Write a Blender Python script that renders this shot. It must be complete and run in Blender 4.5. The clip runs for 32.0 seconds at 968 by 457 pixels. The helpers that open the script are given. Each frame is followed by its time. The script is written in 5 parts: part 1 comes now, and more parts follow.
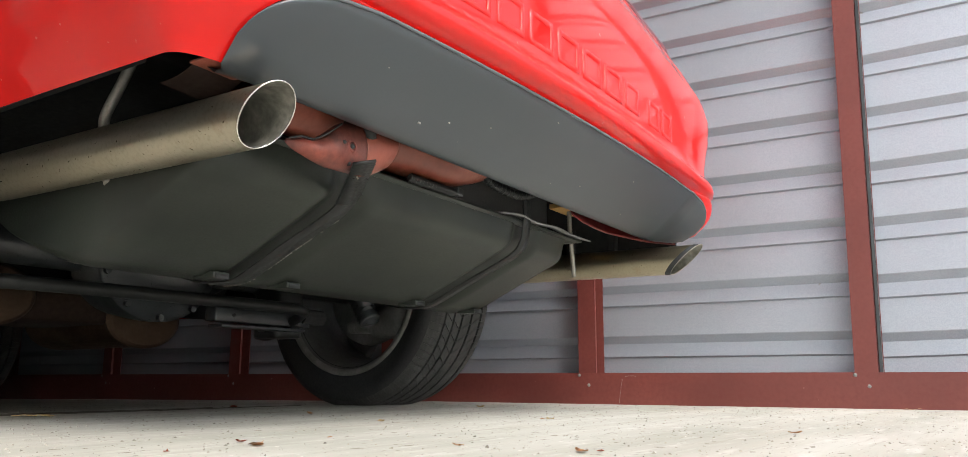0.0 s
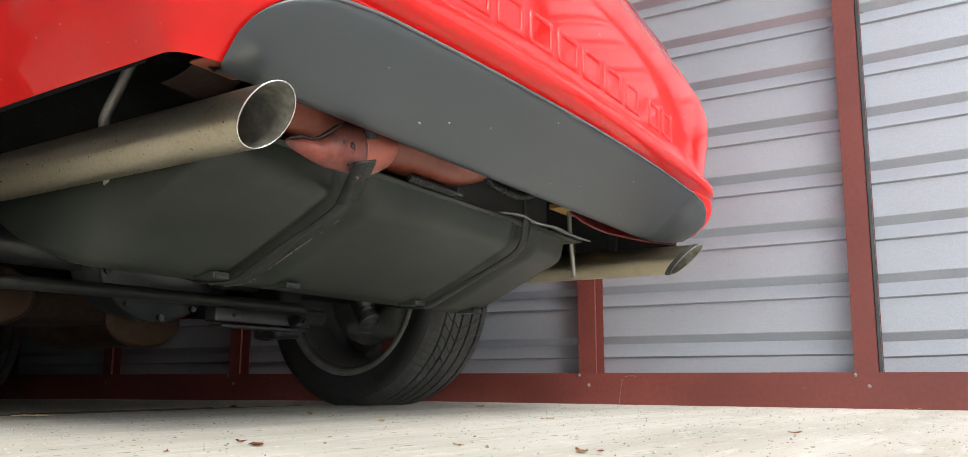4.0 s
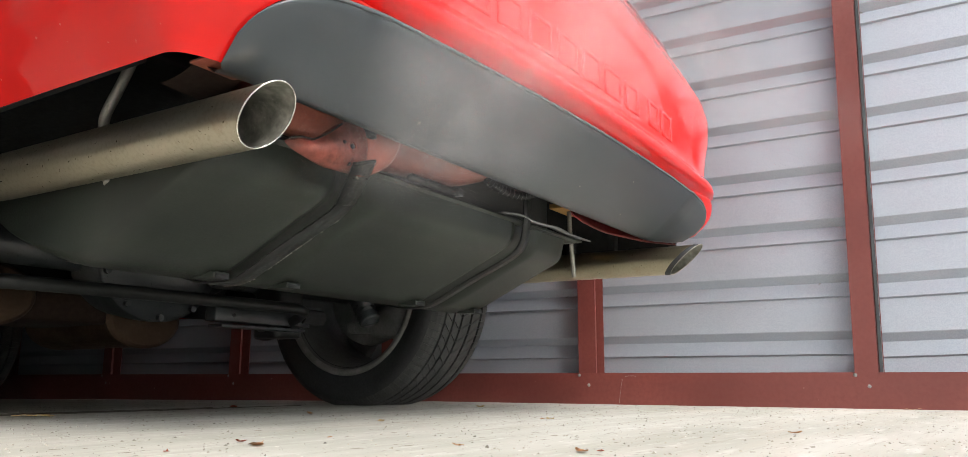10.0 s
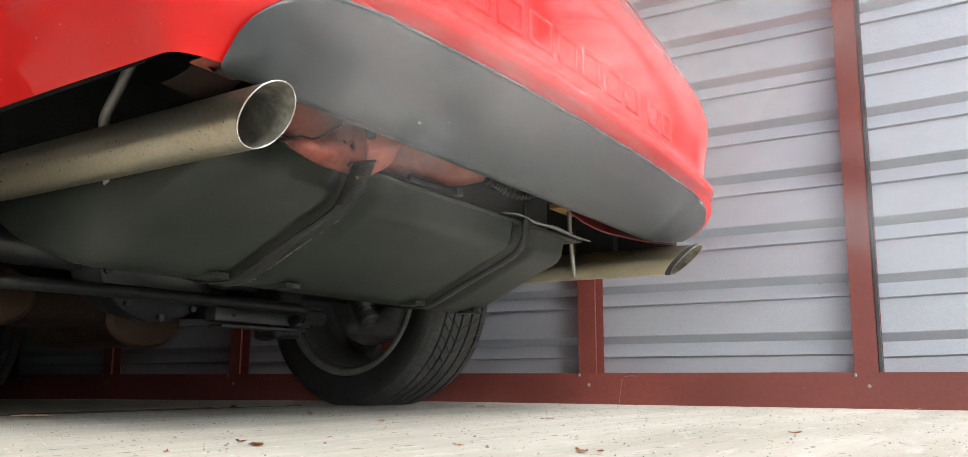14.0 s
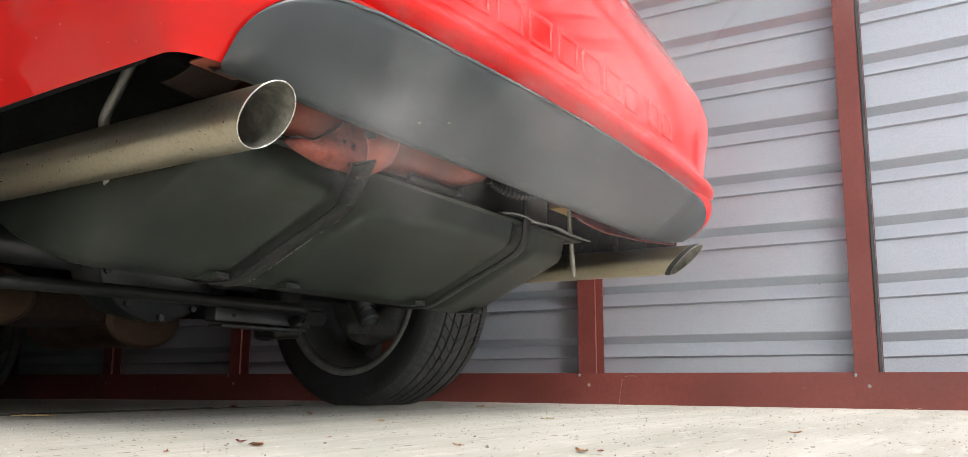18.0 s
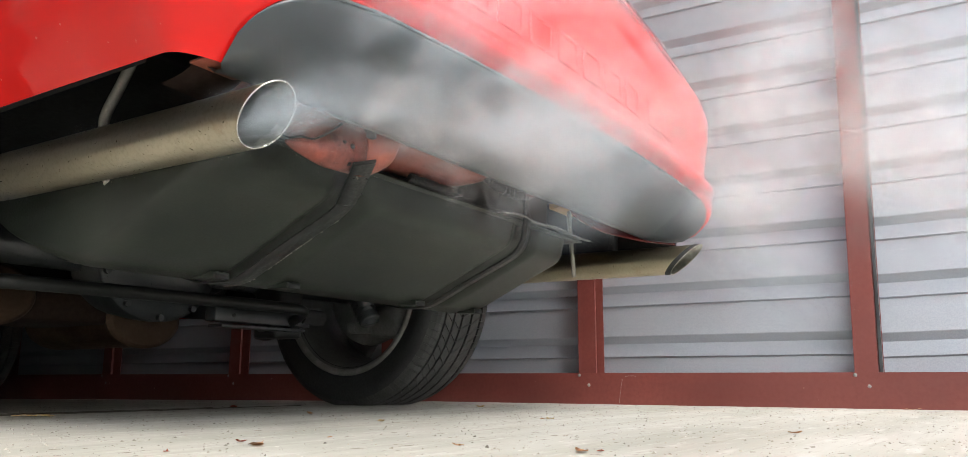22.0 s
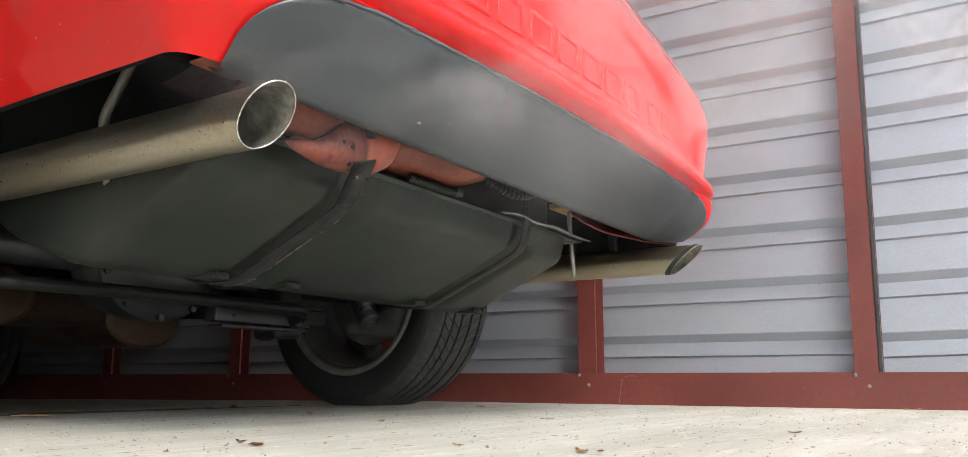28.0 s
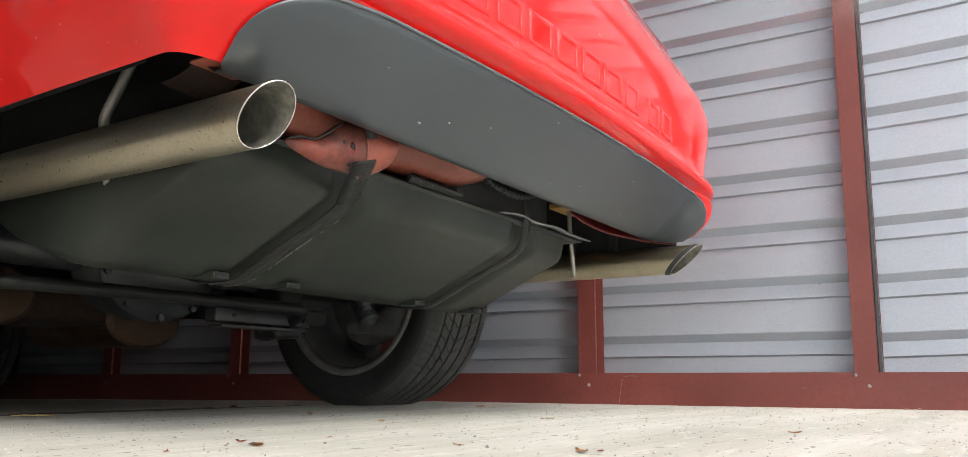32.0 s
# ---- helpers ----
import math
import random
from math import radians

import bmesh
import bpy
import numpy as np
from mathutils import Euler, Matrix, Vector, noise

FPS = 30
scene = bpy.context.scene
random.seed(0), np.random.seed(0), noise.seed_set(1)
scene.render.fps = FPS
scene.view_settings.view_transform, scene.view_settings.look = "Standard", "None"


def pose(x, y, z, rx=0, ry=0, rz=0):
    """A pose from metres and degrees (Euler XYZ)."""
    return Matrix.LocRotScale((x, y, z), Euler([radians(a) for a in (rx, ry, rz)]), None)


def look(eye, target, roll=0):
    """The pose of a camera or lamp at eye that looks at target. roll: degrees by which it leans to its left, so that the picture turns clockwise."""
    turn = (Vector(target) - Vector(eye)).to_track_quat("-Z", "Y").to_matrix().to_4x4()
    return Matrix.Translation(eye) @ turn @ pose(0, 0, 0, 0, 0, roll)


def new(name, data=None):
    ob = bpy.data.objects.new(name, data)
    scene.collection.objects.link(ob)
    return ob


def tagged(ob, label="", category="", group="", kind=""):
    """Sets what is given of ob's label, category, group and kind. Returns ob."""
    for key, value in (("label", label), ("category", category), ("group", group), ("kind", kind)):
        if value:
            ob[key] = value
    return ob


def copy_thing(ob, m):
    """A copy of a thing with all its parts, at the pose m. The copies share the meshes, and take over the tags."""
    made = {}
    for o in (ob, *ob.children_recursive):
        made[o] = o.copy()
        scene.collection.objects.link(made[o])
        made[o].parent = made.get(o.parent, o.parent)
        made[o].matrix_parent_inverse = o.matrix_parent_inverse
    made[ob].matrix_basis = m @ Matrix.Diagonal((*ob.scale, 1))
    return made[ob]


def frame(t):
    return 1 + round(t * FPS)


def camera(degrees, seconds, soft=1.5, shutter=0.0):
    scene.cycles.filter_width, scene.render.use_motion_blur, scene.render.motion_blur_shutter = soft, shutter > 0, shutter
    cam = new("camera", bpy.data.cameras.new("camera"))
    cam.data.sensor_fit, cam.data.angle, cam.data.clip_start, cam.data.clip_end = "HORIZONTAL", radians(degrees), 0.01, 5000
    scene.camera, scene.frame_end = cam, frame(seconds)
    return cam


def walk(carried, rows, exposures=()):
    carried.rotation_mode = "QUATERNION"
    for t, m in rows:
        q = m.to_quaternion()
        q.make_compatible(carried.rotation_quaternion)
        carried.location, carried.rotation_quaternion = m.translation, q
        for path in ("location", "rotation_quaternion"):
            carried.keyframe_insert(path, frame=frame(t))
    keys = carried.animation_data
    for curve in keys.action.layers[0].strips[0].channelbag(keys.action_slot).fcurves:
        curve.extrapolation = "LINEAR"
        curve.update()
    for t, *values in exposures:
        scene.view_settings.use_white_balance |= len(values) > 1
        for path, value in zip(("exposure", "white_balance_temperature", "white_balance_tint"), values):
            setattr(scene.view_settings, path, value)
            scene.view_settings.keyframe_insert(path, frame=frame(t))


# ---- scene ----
FOV = 62.98
LENS_YAW, LENS_PITCH, LENS_ROLL = 32.77, 11.0, 0.19
EYE = (0.0, 0.0, 0.066)
SECONDS = 32.0

cam = camera(FOV, SECONDS, soft=0.7)
a, b = radians(LENS_YAW), radians(LENS_PITCH)
AIM = (EYE[0] + math.cos(a) * math.cos(b), EYE[1] + math.sin(a) * math.cos(b), EYE[2] + math.sin(b))
STAND = look(EYE, AIM, LENS_ROLL)
walk(cam, [(0.0, STAND), (SECONDS, STAND)], exposures=[(0.0, 1.08), (SECONDS, 1.08)])

# ---- light: soft overcast day through the open end of the shed ----
SUN_EL, SUN_ROT = radians(43), radians(205)
sky_world = bpy.data.worlds.new("sky")
scene.world = sky_world
sky_world.use_nodes = True
wn = sky_world.node_tree
sky = wn.nodes.new("ShaderNodeTexSky")
sky.sky_type, sky.sun_disc, sky.sun_elevation, sky.sun_rotation = "NISHITA", False, SUN_EL, SUN_ROT
sky.air_density, sky.dust_density, sky.ozone_density = 1.0, 4.0, 1.0
soften = wn.nodes.new("ShaderNodeHueSaturation")
soften.inputs["Saturation"].default_value = 0.35
wn.links.new(sky.outputs[0], soften.inputs["Color"])
wn.links.new(soften.outputs[0], wn.nodes["Background"].inputs[0])
wn.nodes["Background"].inputs[1].default_value = 0.17
sun_data = bpy.data.lights.new("sun", "SUN")
sun_data.energy, sun_data.angle, sun_data.color = 1.25, radians(32), (1.0, 0.96, 0.9)
sun = new("sun", sun_data)
sun.matrix_world = look((-4.2, -9.8, 10.5), (0.6, 0.3, 0))
scene.cycles.transparent_max_bounces = 128


# ---- materials ----
def shader(name, rough=0.5, metal=0.0, base=(0.5, 0.5, 0.5)):
    m = bpy.data.materials.new(name)
    m.use_nodes = True
    n = m.node_tree.nodes
    p = n["Principled BSDF"]
    p.inputs["Base Color"].default_value = (*base, 1)
    p.inputs["Roughness"].default_value = rough
    p.inputs["Metallic"].default_value = metal
    return m, m.node_tree, p


def noise_of(nt, scale, detail=4.0, stretch=(1, 1, 1), space="Object", rough=0.55):
    co = nt.nodes.new("ShaderNodeTexCoord")
    mp = nt.nodes.new("ShaderNodeMapping")
    mp.inputs["Scale"].default_value = stretch
    nz = nt.nodes.new("ShaderNodeTexNoise")
    nz.inputs["Scale"].default_value, nz.inputs["Detail"].default_value = scale, detail
    nz.inputs["Roughness"].default_value = rough
    nt.links.new(co.outputs[space], mp.inputs[0])
    nt.links.new(mp.outputs[0], nz.inputs["Vector"])
    return nz.outputs["Fac"]


def ramp(nt, fac, stops):
    r = nt.nodes.new("ShaderNodeValToRGB")
    e = r.color_ramp.elements
    while len(e) < len(stops):
        e.new(0.5)
    for k, (at, col) in enumerate(stops):
        e[k].position, e[k].color = at, (*col, 1)
    nt.links.new(fac, r.inputs[0])
    return r.outputs[0]


def value(nt, fac, lo, hi, at0=0.0, at1=1.0):
    r = nt.nodes.new("ShaderNodeMapRange")
    for key, v in (("From Min", at0), ("From Max", at1), ("To Min", lo), ("To Max", hi)):
        r.inputs[key].default_value = v
    nt.links.new(fac, r.inputs["Value"])
    return r.outputs[0]


def mix(nt, fac, one, two, how="MIX"):
    m = nt.nodes.new("ShaderNodeMix")
    m.data_type, m.blend_type = "RGBA", how
    for sock, v in ((m.inputs["Factor"], fac), (m.inputs["A"], one), (m.inputs["B"], two)):
        if isinstance(v, (int, float)):
            sock.default_value = v
        elif isinstance(v, tuple):
            sock.default_value = (*v, 1)
        else:
            nt.links.new(v, sock)
    return m.outputs["Result"]


def bump(nt, p, fac, strength=0.2, depth=0.002, after=None):
    k = nt.nodes.new("ShaderNodeBump")
    k.inputs["Strength"].default_value, k.inputs["Distance"].default_value = strength, depth
    nt.links.new(fac, k.inputs["Height"])
    if after is not None:
        nt.links.new(after, k.inputs["Normal"])
    nt.links.new(k.outputs[0], p.inputs["Normal"])
    return k.outputs[0]


def mottled(name, dark, light, scale, fine, rough=(0.4, 0.6), metal=0.0, relief=0.15, depth=0.001, stretch=(1, 1, 1), speck=None, speck_at=0.72, gloss=0.5):
    """A worn surface: broad stains, fine grain in colour, gloss and relief, and specks of dirt."""
    m, nt, p = shader(name, metal=metal)
    broad = noise_of(nt, scale, 5, stretch)
    grain = noise_of(nt, fine, 3, stretch)
    col = ramp(nt, broad, [(0.32, dark), (0.7, light)])
    col = mix(nt, value(nt, grain, 0.0, 0.35, 0.35, 0.7), col, dark)
    if speck:
        spots = noise_of(nt, fine * 0.45, 2)
        col = mix(nt, value(nt, spots, 0, 1, speck_at, speck_at + 0.03), col, speck)
    nt.links.new(col, p.inputs["Base Color"])
    nt.links.new(value(nt, grain, *rough, 0.3, 0.7), p.inputs["Roughness"])
    p.inputs["Specular IOR Level"].default_value = gloss
    bump(nt, p, grain, relief, depth)
    return m


def red_paint():
    m, nt, p = shader("red_paint", 0.32, 0.0, (0.66, 0.012, 0.008))
    broad, dust = noise_of(nt, 3.0, 4), noise_of(nt, 420, 2)
    col = ramp(nt, broad, [(0.3, (0.56, 0.006, 0.005)), (0.7, (0.64, 0.009, 0.006))])
    specks = noise_of(nt, 70, 1)
    col = mix(nt, value(nt, specks, 0, 0.6, 0.76, 0.79), col, (0.6, 0.25, 0.2))
    nt.links.new(col, p.inputs["Base Color"])
    p.inputs["Coat Weight"].default_value = 0.75
    p.inputs["Specular IOR Level"].default_value = 0.08
    nt.links.new(value(nt, broad, 0.02, 0.05), p.inputs["Coat Roughness"])
    bump(nt, p, dust, 0.02, 0.0004)
    return m


def concrete():
    m, nt, p = shader("pale_concrete")
    broad = noise_of(nt, 2.2, 6, (0.5, 2.2, 1), "Object", 0.6)
    streak = noise_of(nt, 9, 5, (0.25, 2.6, 1))
    grain = noise_of(nt, 160, 3)
    col = ramp(nt, broad, [(0.3, (0.29, 0.29, 0.245)), (0.5, (0.405, 0.405, 0.36)), (0.70, (0.50, 0.50, 0.462))])
    col = mix(nt, value(nt, streak, 0, 0.55, 0.5, 0.75), col, (0.42, 0.40, 0.33))
    col = mix(nt, value(nt, grain, 0, 0.4, 0.5, 0.8), col, (0.40, 0.38, 0.32))
    spots = noise_of(nt, 55, 1)
    col = mix(nt, value(nt, spots, 0, 0.85, 0.70, 0.725), col, (0.12, 0.095, 0.06))
    crumbs = noise_of(nt, 130, 1, (0.8, 1, 1))
    col = mix(nt, value(nt, crumbs, 0, 0.8, 0.70, 0.73), col, (0.17, 0.145, 0.105))
    flecks = noise_of(nt, 95, 1)
    col = mix(nt, value(nt, flecks, 0, 0.8, 0.72, 0.75), col, (0.66, 0.65, 0.61))
    pale = noise_of(nt, 26, 4, (0.35, 1.6, 1))
    col = mix(nt, value(nt, pale, 0, 0.5, 0.56, 0.70), col, (0.57, 0.57, 0.535))
    scrape = noise_of(nt, 16, 6, (0.16, 3.2, 1), "Object", 0.65)
    col = mix(nt, value(nt, scrape, 0, 0.55, 0.57, 0.68), col, (0.25, 0.235, 0.185))
    nt.links.new(col, p.inputs["Base Color"])
    nt.links.new(value(nt, streak, 0.55, 0.8), p.inputs["Roughness"])
    b1 = bump(nt, p, streak, 0.25, 0.006)
    bump(nt, p, grain, 0.3, 0.0015, b1)
    return m


def galvanised():
    m, nt, p = shader("galvanised_sheet", metal=0.55)
    co = nt.nodes.new("ShaderNodeTexCoord")
    vor = nt.nodes.new("ShaderNodeTexVoronoi")
    vor.inputs["Scale"].default_value = 420
    nt.links.new(co.outputs["Object"], vor.inputs["Vector"])
    spang = nt.nodes.new("ShaderNodeSeparateColor")
    nt.links.new(vor.outputs["Color"], spang.inputs[0])
    broad = noise_of(nt, 1.6, 5)
    fine = noise_of(nt, 260, 2)
    col = ramp(nt, spang.outputs[0], [(0.0, (0.325, 0.360, 0.405)), (1.0, (0.38, 0.418, 0.466))])
    col = mix(nt, value(nt, broad, 0, 0.35, 0.4, 0.75), col, (0.27, 0.285, 0.31))
    dirt = noise_of(nt, 30, 2)
    col = mix(nt, value(nt, dirt, 0, 0.6, 0.76, 0.79), col, (0.22, 0.19, 0.16))
    nt.links.new(col, p.inputs["Base Color"])
    nt.links.new(value(nt, spang.outputs[1], 0.42, 0.56), p.inputs["Roughness"])
    bump(nt, p, fine, 0.08, 0.0005)
    return m


def exhaust_metal():
    m, nt, p = shader("heat_stained_steel", metal=1.0)
    broad = noise_of(nt, 7, 5, (1, 0.4, 1))
    grain = noise_of(nt, 190, 4)
    pits = noise_of(nt, 62, 1)
    rust = noise_of(nt, 16, 6, (1, 0.6, 1), "Object", 0.65)
    col = ramp(nt, broad, [(0.3, (0.35, 0.305, 0.215)), (0.55, (0.44, 0.39, 0.285)), (0.75, (0.50, 0.46, 0.365))])
    col = mix(nt, value(nt, grain, 0, 0.35, 0.48, 0.75), col, (0.25, 0.215, 0.155))
    col = mix(nt, value(nt, rust, 0, 0.5, 0.58, 0.75), col, (0.30, 0.185, 0.10))
    col = mix(nt, value(nt, pits, 0, 0.7, 0.80, 0.83), col, (0.07, 0.055, 0.04))
    nt.links.new(col, p.inputs["Base Color"])
    nt.links.new(value(nt, grain, 0.27, 0.40, 0.3, 0.7), p.inputs["Roughness"])
    bump(nt, p, grain, 0.05, 0.0006)
    return m


def plain(name, base, rough=0.5, metal=0.0):
    return mottled(name, tuple(0.8 * v for v in base), base, 14, 180, (rough * 0.85, min(1, rough * 1.15)), metal, 0.1, 0.0006)


RED = red_paint()
CONCRETE = concrete()
SHEET = galvanised()
OXIDE = mottled("oxide_red_steel_paint", (0.105, 0.023, 0.018), (0.158, 0.037, 0.029), 3, 90, (0.42, 0.6), 0.0, 0.1, 0.0008, (1, 1, 1), (0.32, 0.2, 0.16), 0.75)
VALANCE = mottled("grey_textured_plastic", (0.040, 0.049, 0.058), (0.054, 0.065, 0.075), 3, 420, (0.30, 0.36), 0.0, 0.03, 0.0002, (1, 1, 1), (0.20, 0.20, 0.19), 0.80, 0.65)
TANK = mottled("black_tank_plastic", (0.015, 0.0185, 0.0155), (0.034, 0.040, 0.032), 6, 320, (0.28, 0.40), 0.0, 0.15, 0.0005, (1, 1, 1), (0.15, 0.14, 0.12), 0.80, 0.3)
STRAP = mottled("black_strap_paint", (0.013, 0.0145, 0.0145), (0.029, 0.031, 0.030), 30, 240, (0.30, 0.45), 0.0, 0.2, 0.0006, (1, 1, 1), (0.12, 0.12, 0.11), 0.78, 0.3)
# rim flange alloy, made pale for the light it catches
FLANGE = mottled("lit_alloy", (0.16, 0.16, 0.15), (0.30, 0.30, 0.285), 24, 160, (0.4, 0.6), 0.5, 0.15, 0.0006)
BLACK = mottled("black_steel", (0.015, 0.019, 0.021), (0.042, 0.049, 0.052), 20, 240, (0.26, 0.42), 0.0, 0.25, 0.0008, (1, 1, 1), (0.14, 0.13, 0.12), 0.78, 0.7)
RUBBER = mottled("tyre_rubber", (0.014, 0.016, 0.017), (0.026, 0.028, 0.029), 12, 200, (0.55, 0.75), 0.0, 0.2, 0.0006)
# paler than RUBBER: dust, and the light on the tread put into colour
TREAD = mottled("dusty_lit_tread_rubber", (0.030, 0.032, 0.031), (0.064, 0.065, 0.061), 16, 220, (0.65, 0.85), 0.0, 0.25, 0.0008)
PIPE = exhaust_metal()
SOOT = mottled("sooty_steel", (0.11, 0.11, 0.09), (0.36, 0.35, 0.30), 34, 150, (0.55, 0.75), 0.6, 0.2, 0.0006)
BRIGHT = plain("bright_cut_steel", (0.72, 0.70, 0.66), 0.25, 1.0)
# darker than PRIMER: soot and the bracket's shaded side in one colour
SOOTY_SHADED_RED = mottled("sooty_shaded_primer", (0.045, 0.018, 0.014), (0.26, 0.055, 0.034), 26, 140, (0.5, 0.75), 0.0, 0.2, 0.0008)
PRIMER = mottled("red_brown_overspray", (0.15, 0.036, 0.022), (0.37, 0.100, 0.060), 9, 110, (0.32, 0.5), 0.0, 0.2, 0.0008)
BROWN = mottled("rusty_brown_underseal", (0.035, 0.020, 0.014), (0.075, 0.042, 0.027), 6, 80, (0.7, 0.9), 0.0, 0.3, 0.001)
# darker copy of BROWN: shade beside the crossmember put into the colour
BROWN_SHADED = mottled("shaded_brown_underseal", (0.018, 0.009, 0.006), (0.040, 0.020, 0.013), 6, 80, (0.7, 0.9), 0.0, 0.3, 0.001)
DARK = mottled("dark_matt_surface", (0.016, 0.018, 0.019), (0.036, 0.038, 0.038), 6, 80, (0.75, 0.95), 0.0, 0.3, 0.001)
CAST = mottled("grey_cast_steel", (0.17, 0.178, 0.172), (0.33, 0.335, 0.32), 14, 150, (0.55, 0.8), 0.4, 0.3, 0.001)
TAN = mottled("tan_aluminised_steel", (0.10, 0.062, 0.04), (0.18, 0.118, 0.075), 12, 120, (0.4, 0.6), 0.6, 0.2, 0.0008)
# rim alloy made darker: shade inside the wheel put into the colour
BARREL = mottled("shaded_alloy", (0.07, 0.074, 0.075), (0.17, 0.172, 0.168), 10, 160, (0.5, 0.7), 0.4, 0.15, 0.0006)
ROD = mottled("grey_zinc_rod", (0.26, 0.25, 0.22), (0.42, 0.40, 0.36), 30, 250, (0.45, 0.65), 0.5, 0.2, 0.0005)
LENS_RED = shader("red_lamp_lens", 0.08, 0.0, (0.13, 0.003, 0.007))[0]
CANISTER = mottled("grey_black_plastic", (0.055, 0.057, 0.055), (0.088, 0.09, 0.086), 9, 260, (0.5, 0.7), 0.0, 0.15, 0.0006)
# body red made darker: the lip's shade is put into the colour
LIP_RED_SHADED = mottled("shaded_red_paint", (0.10, 0.009, 0.009), (0.19, 0.015, 0.014), 20, 160, (0.3, 0.45), 0.0, 0.1, 0.0005)
# paler than VALANCE: the edge highlight is put into the colour
HIGHLIGHT_BEAD = mottled("highlight_grey_plastic", (0.06, 0.068, 0.075), (0.085, 0.092, 0.10), 12, 300, (0.16, 0.24), 0.0, 0.05, 0.0003, (1, 1, 1), None, 0.72, 0.9)
OCHRE = plain("ochre_tag", (0.55, 0.32, 0.10), 0.6)


# ---- shape helpers ----
def part(name, bm, material, parent, label="", smooth=True):
    me = bpy.data.meshes.new(name)
    bmesh.ops.recalc_face_normals(bm, faces=bm.faces)
    bm.to_mesh(me)
    bm.free()
    me.materials.append(material)
    me.shade_smooth() if smooth else me.shade_flat()
    ob = new(name, me)
    if parent is not None:
        ob.parent = parent
    if label:
        ob["label"] = label
    return ob


def thing(name, label, category, kind="", group=""):
    return tagged(new(name), label, category, group, kind)


def sheet_of(fn, nu, nv, bm=None, closed=False):
    """A grid of points fn(u, v), u and v from 0 to 1."""
    bm = bm or bmesh.new()
    rows = [[bm.verts.new(fn(i / nu, j / nv)) for j in range(nv + 1)] for i in range(nu if closed else nu + 1)]
    n = len(rows)
    for i in range(nu):
        for j in range(nv):
            bm.faces.new((rows[i][j], rows[(i + 1) % n][j], rows[(i + 1) % n][j + 1], rows[i][j + 1]))
    return bm


def thicken(ob, t, offset=-1.0):
    m = ob.modifiers.new("thickness", "SOLIDIFY")
    m.thickness, m.offset = t, offset
    return ob


def soft_edges(ob, width, seg=2, angle=35):
    m = ob.modifiers.new("soft", "BEVEL")
    m.width, m.segments, m.limit_method, m.angle_limit = width, seg, "ANGLE", radians(angle)
    return ob


def box(x0, x1, y0, y1, z0, z1, bevel=0.0, bm=None):
    bm = bm or bmesh.new()
    r = bmesh.ops.create_cube(bm, size=1.0)
    for v in r["verts"]:
        v.co = Vector((x0 + (v.co.x + 0.5) * (x1 - x0), y0 + (v.co.y + 0.5) * (y1 - y0), z0 + (v.co.z + 0.5) * (z1 - z0)))
    if bevel:
        es = list({e for v in r["verts"] for e in v.link_edges})
        bmesh.ops.bevel(bm, geom=es, offset=bevel, segments=2, affect="EDGES", profile=0.6)
    return bm


def smooth_line(pts, per=6):
    """Points on a Catmull-Rom line through pts."""
    p = [Vector(q) for q in pts]
    p = [2 * p[0] - p[1]] + p + [2 * p[-1] - p[-2]]
    out = []
    for i in range(1, len(p) - 2):
        for k in range(per):
            t = k / per
            out.append(0.5 * (2 * p[i] + (p[i + 1] - p[i - 1]) * t + (2 * p[i - 1] - 5 * p[i] + 4 * p[i + 1] - p[i + 2]) * t * t
                              + (3 * p[i] - p[i - 1] - 3 * p[i + 1] + p[i + 2]) * t ** 3))
    out.append(p[-2])
    return out


def tube(pts, radius, seg=12, bm=None, flat=1.0, caps=True):
    """A round (or flattened) bar along pts."""
    bm = bm or bmesh.new()
    pts = [Vector(q) for q in pts]
    rings = []
    side = None
    for i, q in enumerate(pts):
        t = (pts[min(i + 1, len(pts) - 1)] - pts[max(i - 1, 0)]).normalized()
        if side is None:
            side = t.cross(Vector((0, 0, 1)) if abs(t.z) < 0.9 else Vector((0, 1, 0))).normalized()
        side = (side - t * side.dot(t)).normalized()
        up = t.cross(side)
        r = radius[i] if isinstance(radius, (list, tuple)) else radius
        rings.append([bm.verts.new(q + r * (math.cos(a) * side + flat * math.sin(a) * up)) for a in (2 * math.pi * k / seg for k in range(seg))])
    for r0, r1 in zip(rings, rings[1:]):
        for k in range(seg):
            bm.faces.new((r0[k], r0[(k + 1) % seg], r1[(k + 1) % seg], r1[k]))
    if caps:
        bm.faces.new(rings[0][::-1])
        bm.faces.new(rings[-1])
    return bm


def lathe(profile, seg, axis_at, bm=None, closed=False):
    """Turns (along x, radius) round an axle that runs along x through axis_at."""
    bm = bm or bmesh.new()
    cx, cy, cz = axis_at
    rings = [[bm.verts.new((cx + h, cy + r * math.cos(a), cz + r * math.sin(a))) for a in (2 * math.pi * k / seg for k in range(seg))] for h, r in profile]
    pairs = list(zip(rings, rings[1:])) + ([(rings[-1], rings[0])] if closed else [])
    for r0, r1 in pairs:
        for k in range(seg):
            bm.faces.new((r0[k], r0[(k + 1) % seg], r1[(k + 1) % seg], r1[k]))
    return bm


